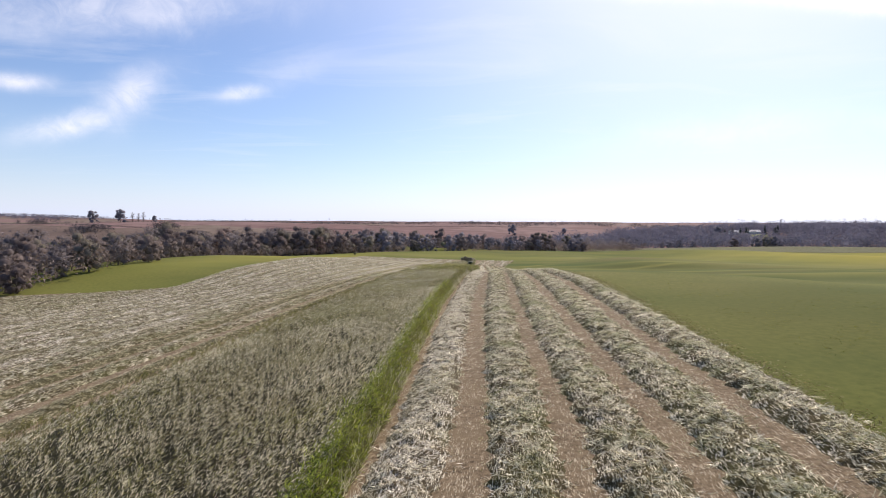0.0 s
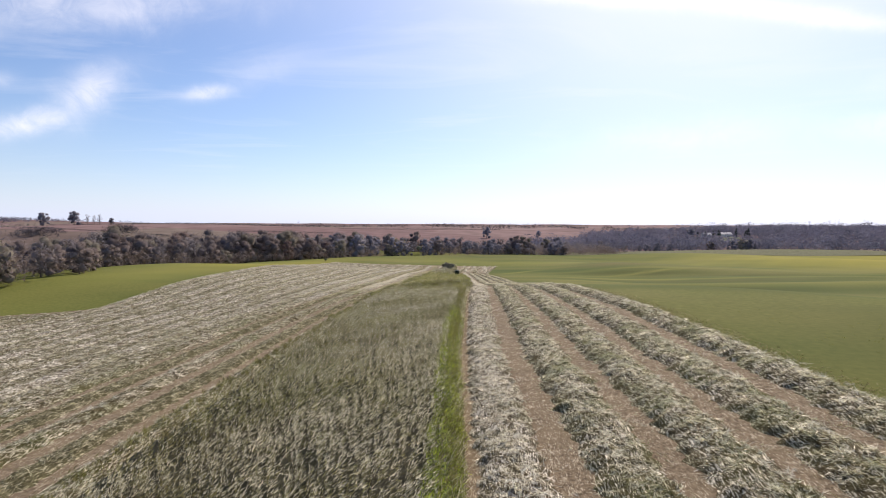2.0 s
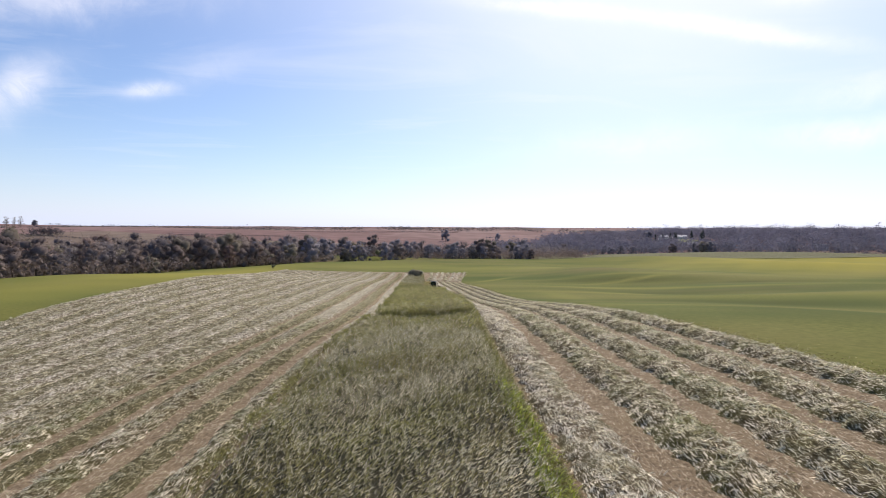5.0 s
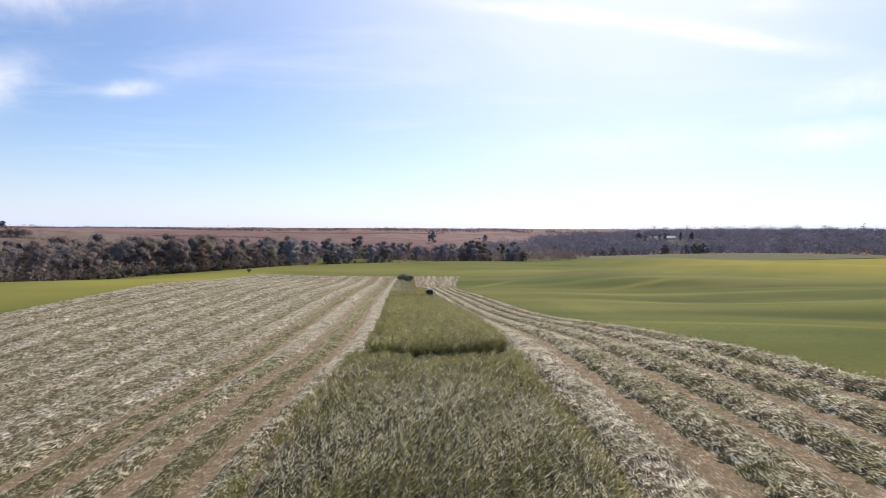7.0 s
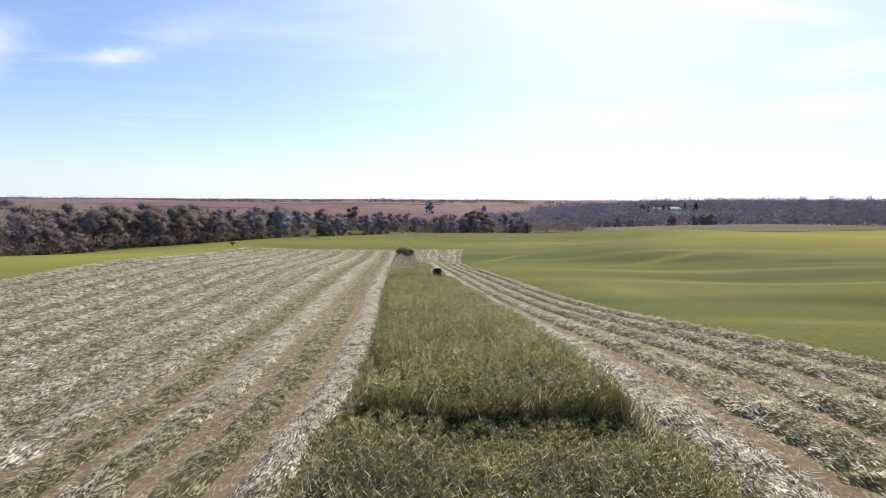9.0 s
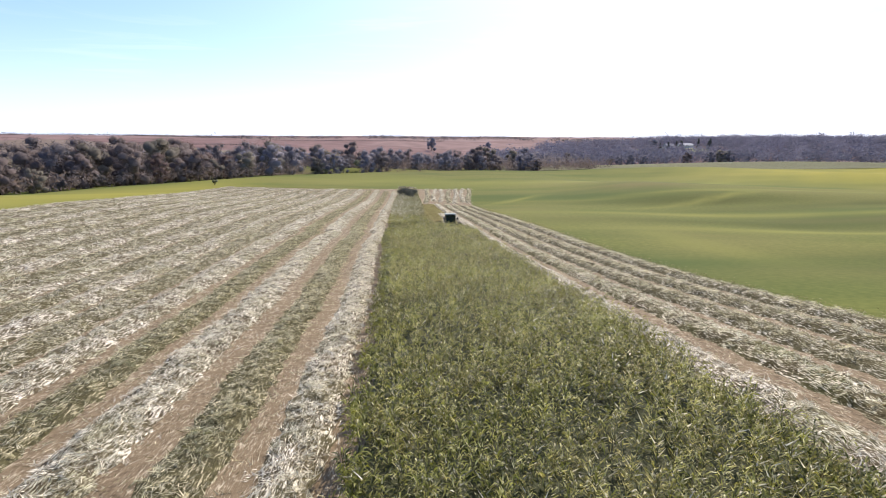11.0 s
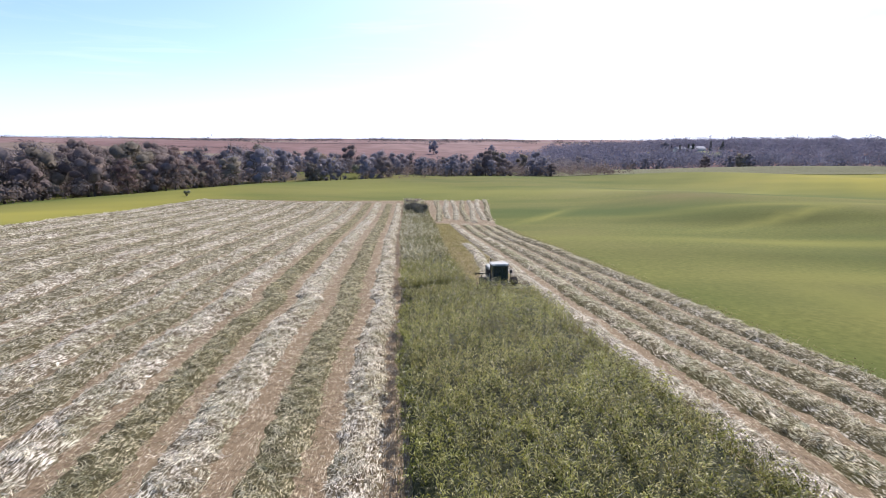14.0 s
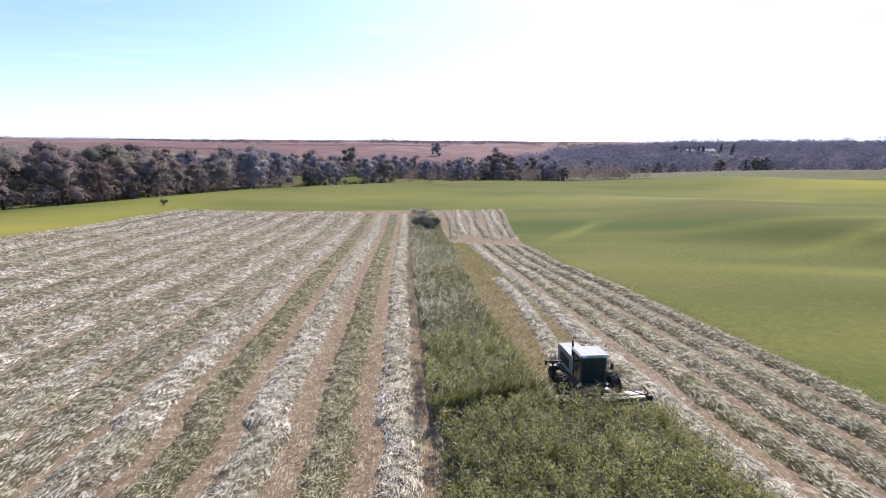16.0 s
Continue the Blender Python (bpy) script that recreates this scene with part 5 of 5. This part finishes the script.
def wheel(parent, x, y, radius, width, lugs):
    w = width / 2
    tyre_bm = lathe([(-w * 0.8, radius * 0.58), (-w, radius * 0.72), (-w * 0.95, radius * 0.9), (-w * 0.7, radius * 0.96), (w * 0.7, radius * 0.96), (w * 0.95, radius * 0.9), (w, radius * 0.72), (w * 0.8, radius * 0.58)])
    hub = new("wheel", bpy.data.meshes.new("wheel"))
    hub_bm = lathe([(-w * 0.35, radius * 0.14), (-w * 0.3, radius * 0.2), (w * 0.3, radius * 0.2), (w * 0.35, radius * 0.14)], 14)
    hub_bm.to_mesh(hub.data)
    hub_bm.free()
    hub.data.materials.append(M_CREAM)
    hub.parent = parent
    hub.location = (x, y, radius)
    if lugs:
        blocks = []
        for i in range(18):
            for sgn in (-1, 1):
                b = box(-w * 0.48, w * 0.48, -0.035, 0.035, -0.035, 0.035)
                b.transform(Matrix.Rotation(sgn * 0.5, 4, "Z"))
                b.transform(Matrix.Translation((sgn * w * 0.46, 0, radius * 0.975)))
                b.transform(Matrix.Rotation((i + (0.5 if sgn > 0 else 0)) * 2 * math.pi / 18, 4, "X"))
                blocks.append(b)
        tyre_bm = merge(tyre_bm, *blocks)
    part("tyre", tyre_bm, M_RUBBER, hub, "black ribbed rubber")
    part("rim", lathe([(-w * 0.6, radius * 0.56), (-w * 0.2, radius * 0.5), (-w * 0.1, radius * 0.2), (w * 0.1, radius * 0.2), (w * 0.2, radius * 0.5), (w * 0.6, radius * 0.56)]), M_CREAM, hub)
    return hub


def windrower():
    root = new("windrower")
    # forward is -y
    part("frame", merge(box(-0.75, -0.55, -1.2, 2.9, 0.75, 1.0, 0.02), box(0.55, 0.75, -1.2, 2.9, 0.75, 1.0, 0.02), box(-1.3, 1.3, -0.3, 0.05, 0.6, 0.95, 0.03), box(-1.2, 1.2, 2.45, 2.65, 0.7, 0.9, 0.02)), M_PAINT, root)
    for x in (-1.42, 1.42):
        wheel(root, x, -0.12, 0.74, 0.56, True)
    for x in (-1.15, 1.15):
        wheel(root, x, 2.55, 0.44, 0.3, False)
        part("caster_fork", merge(box(x - 0.22, x + 0.22, 2.35, 2.6, 0.92, 1.02, 0.01), bar((x, 2.45, 0.9), (x, 2.45, 1.2), 0.06)), M_PAINT, root)
    hood = part("engine_hood", box(-0.72, 0.64, 0.4, 3.2, 1.02, 2.38, 0.07), M_HOOD, root)
    part("hood_top", box(-0.7, 0.62, 0.42, 3.18, 2.385, 2.44, 0.02), M_PALE, hood, "sun-bleached pale panel")
    for i in range(9):
        part("louvre", box(-0.74, -0.715, 1.1 + 0.18 * i, 1.2 + 0.18 * i, 1.4, 2.1, 0.005), M_BLACK, hood)
    part("exhaust_pipe", merge(bar((-0.52, 0.9, 2.4), (-0.52, 0.9, 3.3), 0.065, 12), bar((-0.52, 0.9, 3.3), (-0.57, 0.85, 3.6), 0.05, 12)), M_BLACK, root)
    part("air_cleaner", merge(bar((0.35, 1.2, 2.4), (0.35, 1.2, 2.75), 0.13, 14), bar((0.35, 1.2, 2.75), (0.35, 1.2, 2.83), 0.17, 14)), M_BLACK, root)
    cab = part("cab", box(-0.72, 0.72, -0.95, 0.66, 1.05, 1.32, 0.03), M_PAINT, root, "dark green cab with large tinted windows")
    for x in (-0.66, 0.66):
        for y in (-0.9, 0.6):
            part("post", box(x - 0.045, x + 0.045, y - 0.045, y + 0.045, 1.32, 3.14, 0.01), M_PAINT, cab)
    part("rear_panel", box(-0.61, 0.61, 0.56, 0.64, 1.325, 2.2), M_PAINT, cab)
    part("front_beam", box(-0.61, 0.61, -0.94, -0.86, 3.02, 3.135, 0.01), M_PAINT, cab)
    part("roof", box(-0.8, 0.8, -1.12, 0.82, 3.14, 3.32, 0.06), M_PALE, cab, "pale faded roof")
    part("windscreen", box(-0.61, 0.61, -0.915, -0.9, 1.34, 3.02), M_GLASS, cab)
    part("side_window", box(-0.67, -0.657, -0.85, 0.55, 1.34, 3.1), M_GLASS, cab)
    part("side_window", box(0.657, 0.67, -0.85, 0.55, 1.34, 3.1), M_GLASS, cab)
    part("rear_window", box(-0.61, 0.61, 0.6, 0.612, 2.22, 3.1), M_GLASS, cab)
    part("driver_seat", merge(box(-0.28, 0.28, -0.1, 0.4, 1.5, 1.66, 0.04), box(-0.28, 0.28, 0.32, 0.45, 1.6, 2.3, 0.05), box(-0.1, 0.1, 0.05, 0.3, 1.3, 1.52)), M_BLACK, cab)
    part("steering_column", merge(bar((0, -0.6, 1.3), (0, -0.42, 1.95), 0.04), lathe([(-0.015, 0.17), (0.015, 0.19), (0.02, 0.17)], 16)), M_BLACK, cab)
    part("wiper", bent([(0.1, -0.94, 3.0), (0.25, -0.94, 2.3)], 0.012), M_BLACK, cab)
    for x in (-0.58, 0.58):
        part("headlight", box(x - 0.11, x + 0.11, -1.16, -1.1, 3.17, 3.29, 0.02), M_LENS, cab)
    for s in (-1, 1):
        arm = part("mirror_arm", bent([(s * 0.7, -0.9, 2.85), (s * 1.08, -1.0, 2.75), (s * 1.08, -1.0, 2.35)], 0.016), M_BLACK, root)
        part("mirror", box(s * 1.08 - 0.1, s * 1.08 + 0.1, -1.02, -0.97, 2.3, 2.68, 0.02), M_BLACK, arm)
    part("foot_step", merge(box(-0.75, 0.75, -1.3, -0.96, 1.0, 1.07, 0.01), box(-0.72, 0.3, -1.33, -1.26, 0.98, 1.1, 0.01)), M_STEEL, root, "bare steel step below the windscreen")
    ladder = part("ladder", merge(bar((0.95, -0.75, 0.5), (0.95, -0.75, 1.15), 0.02), bar((1.0, 0.1, 0.5), (0.95, 0.1, 1.15), 0.02), *[box(0.84, 1.08, -0.75, 0.1, z, z + 0.03) for z in (0.55, 0.8, 1.05)]), M_BLACK, root)
    part("handrail", bent([(1.1, -0.8, 1.1), (1.12, -0.8, 2.2), (1.12, -0.2, 2.2), (1.1, -0.1, 1.1)], 0.018), M_STEEL, ladder)
    lamp = part("marker_arm", merge(box(-1.75, -0.76, 1.7, 1.78, 1.62, 1.7, 0.01), box(-1.62, -1.1, 1.66, 1.82, 1.56, 1.62, 0.01)), M_BLACK, root)
    part("marker_lamp", box(-1.86, -1.74, 1.66, 1.82, 1.42, 1.76, 0.03), M_BLACK, lamp)
    # cutting header
    head = new("header")
    head.parent = root
    part("top_shield", merge(box(-2.3, 2.3, -2.2, -1.45, 0.86, 0.93, 0.02), box(-2.3, 2.3, -1.5, -1.42, 0.3, 0.9, 0.02)), M_BLACK, head, "dark shield")
    part("cutterbar", merge(box(-2.4, 2.4, -2.95, -2.78, 0.1, 0.18, 0.01), *[box(x - 0.02, x + 0.02, -3.1, -2.9, 0.12, 0.16) for x in np.arange(-2.35, 2.4, 0.15)]), M_STEEL, head)
    part("reel", merge(*[bar((-2.2, -2.6 + 0.42 * math.cos(a), 0.85 + 0.42 * math.sin(a)), (2.2, -2.6 + 0.42 * math.cos(a), 0.85 + 0.42 * math.sin(a)), 0.03, 6) for a in np.arange(5) * 1.2566], bar((-2.3, -2.6, 0.85), (2.3, -2.6, 0.85), 0.07)), M_BLACK, head)
    part("end_shield", box(1.45, 2.34, -2.24, -1.4, 0.935, 0.99, 0.02), M_PAINT, head)
    part("conditioner", merge(box(-1.1, 1.1, -1.45, -0.75, 0.35, 0.98, 0.06)), M_BLACK, head)
    for s in (-1, 1):
        bm = bmesh.new()
        pts = [(-3.35, 0.08), (-1.4, 0.08), (-1.4, 0.95), (-2.2, 1.02), (-2.9, 0.6)]
        a = [bm.verts.new((s * 2.42 - 0.06, p, z)) for p, z in pts]
        b = [bm.verts.new((s * 2.42 + 0.06, p, z)) for p, z in pts]
        bm.faces.new(a)
        bm.faces.new(b[::-1])
        for i in range(5):
            bm.faces.new((a[i], b[i], b[(i + 1) % 5], a[(i + 1) % 5]))
        bmesh.ops.recalc_face_normals(bm, faces=bm.faces)
        bmesh.ops.bevel(bm, geom=bm.edges[:], offset=0.02, segments=1, affect="EDGES")
        end = part("crop_divider", bm, M_PALE if s > 0 else M_PAINT, head)
        part("reel_motor", merge(box(s * 2.3 - 0.12, s * 2.3 + 0.12, -2.75, -2.4, 0.95, 1.3, 0.04), bar((s * 2.3, -2.5, 1.3), (s * 2.2, -2.2, 1.5), 0.03)), M_BLACK, end)
        part("lift_arm", merge(bar((s * 0.65, -0.6, 0.8), (s * 0.75, -1.5, 0.55), 0.06), bar((s * 0.5, -0.7, 1.1), (s * 0.6, -1.5, 0.8), 0.035)), M_PAINT, head)
    part("hydraulic_hose", bent([(0.9, -0.9, 1.0), (1.3, -1.3, 1.25), (1.8, -1.8, 1.15), (2.2, -2.3, 1.15)], 0.025), M_BLACK, head)
    return tagged(root, "dark green self-propelled windrower with glazed cab cutting the crop", "windrower")


machine = windrower()
for ob in machine.children_recursive:
    top = ob
    while top.parent != machine:
        top = top.parent
    kind = top.name.split(".")[0]
    if ob.type == "MESH" and kind in ("engine_hood", "cab", "exhaust_pipe", "air_cleaner", "mirror_arm", "marker_arm"):
        wide, deep = (1.0, 0.8) if kind == "cab" else (0.9, 1.0) if kind in ("engine_hood", "mirror_arm") else (1.0, 1.0)
        ob.data.transform(Matrix.Translation((0, -0.95, 1.05)) @ Matrix.Diagonal((wide, deep, 0.8, 1)) @ Matrix.Translation((0, 0.95, -1.05)))
MX, MY = -14.35, 179.1
slope = math.degrees(math.atan2(float(land(MX, MY + 2)) - float(land(MX, MY - 2)), 4))
machine.matrix_basis = pose(MX, MY, float(land(MX, MY)) + 0.02, slope, 0, 3)
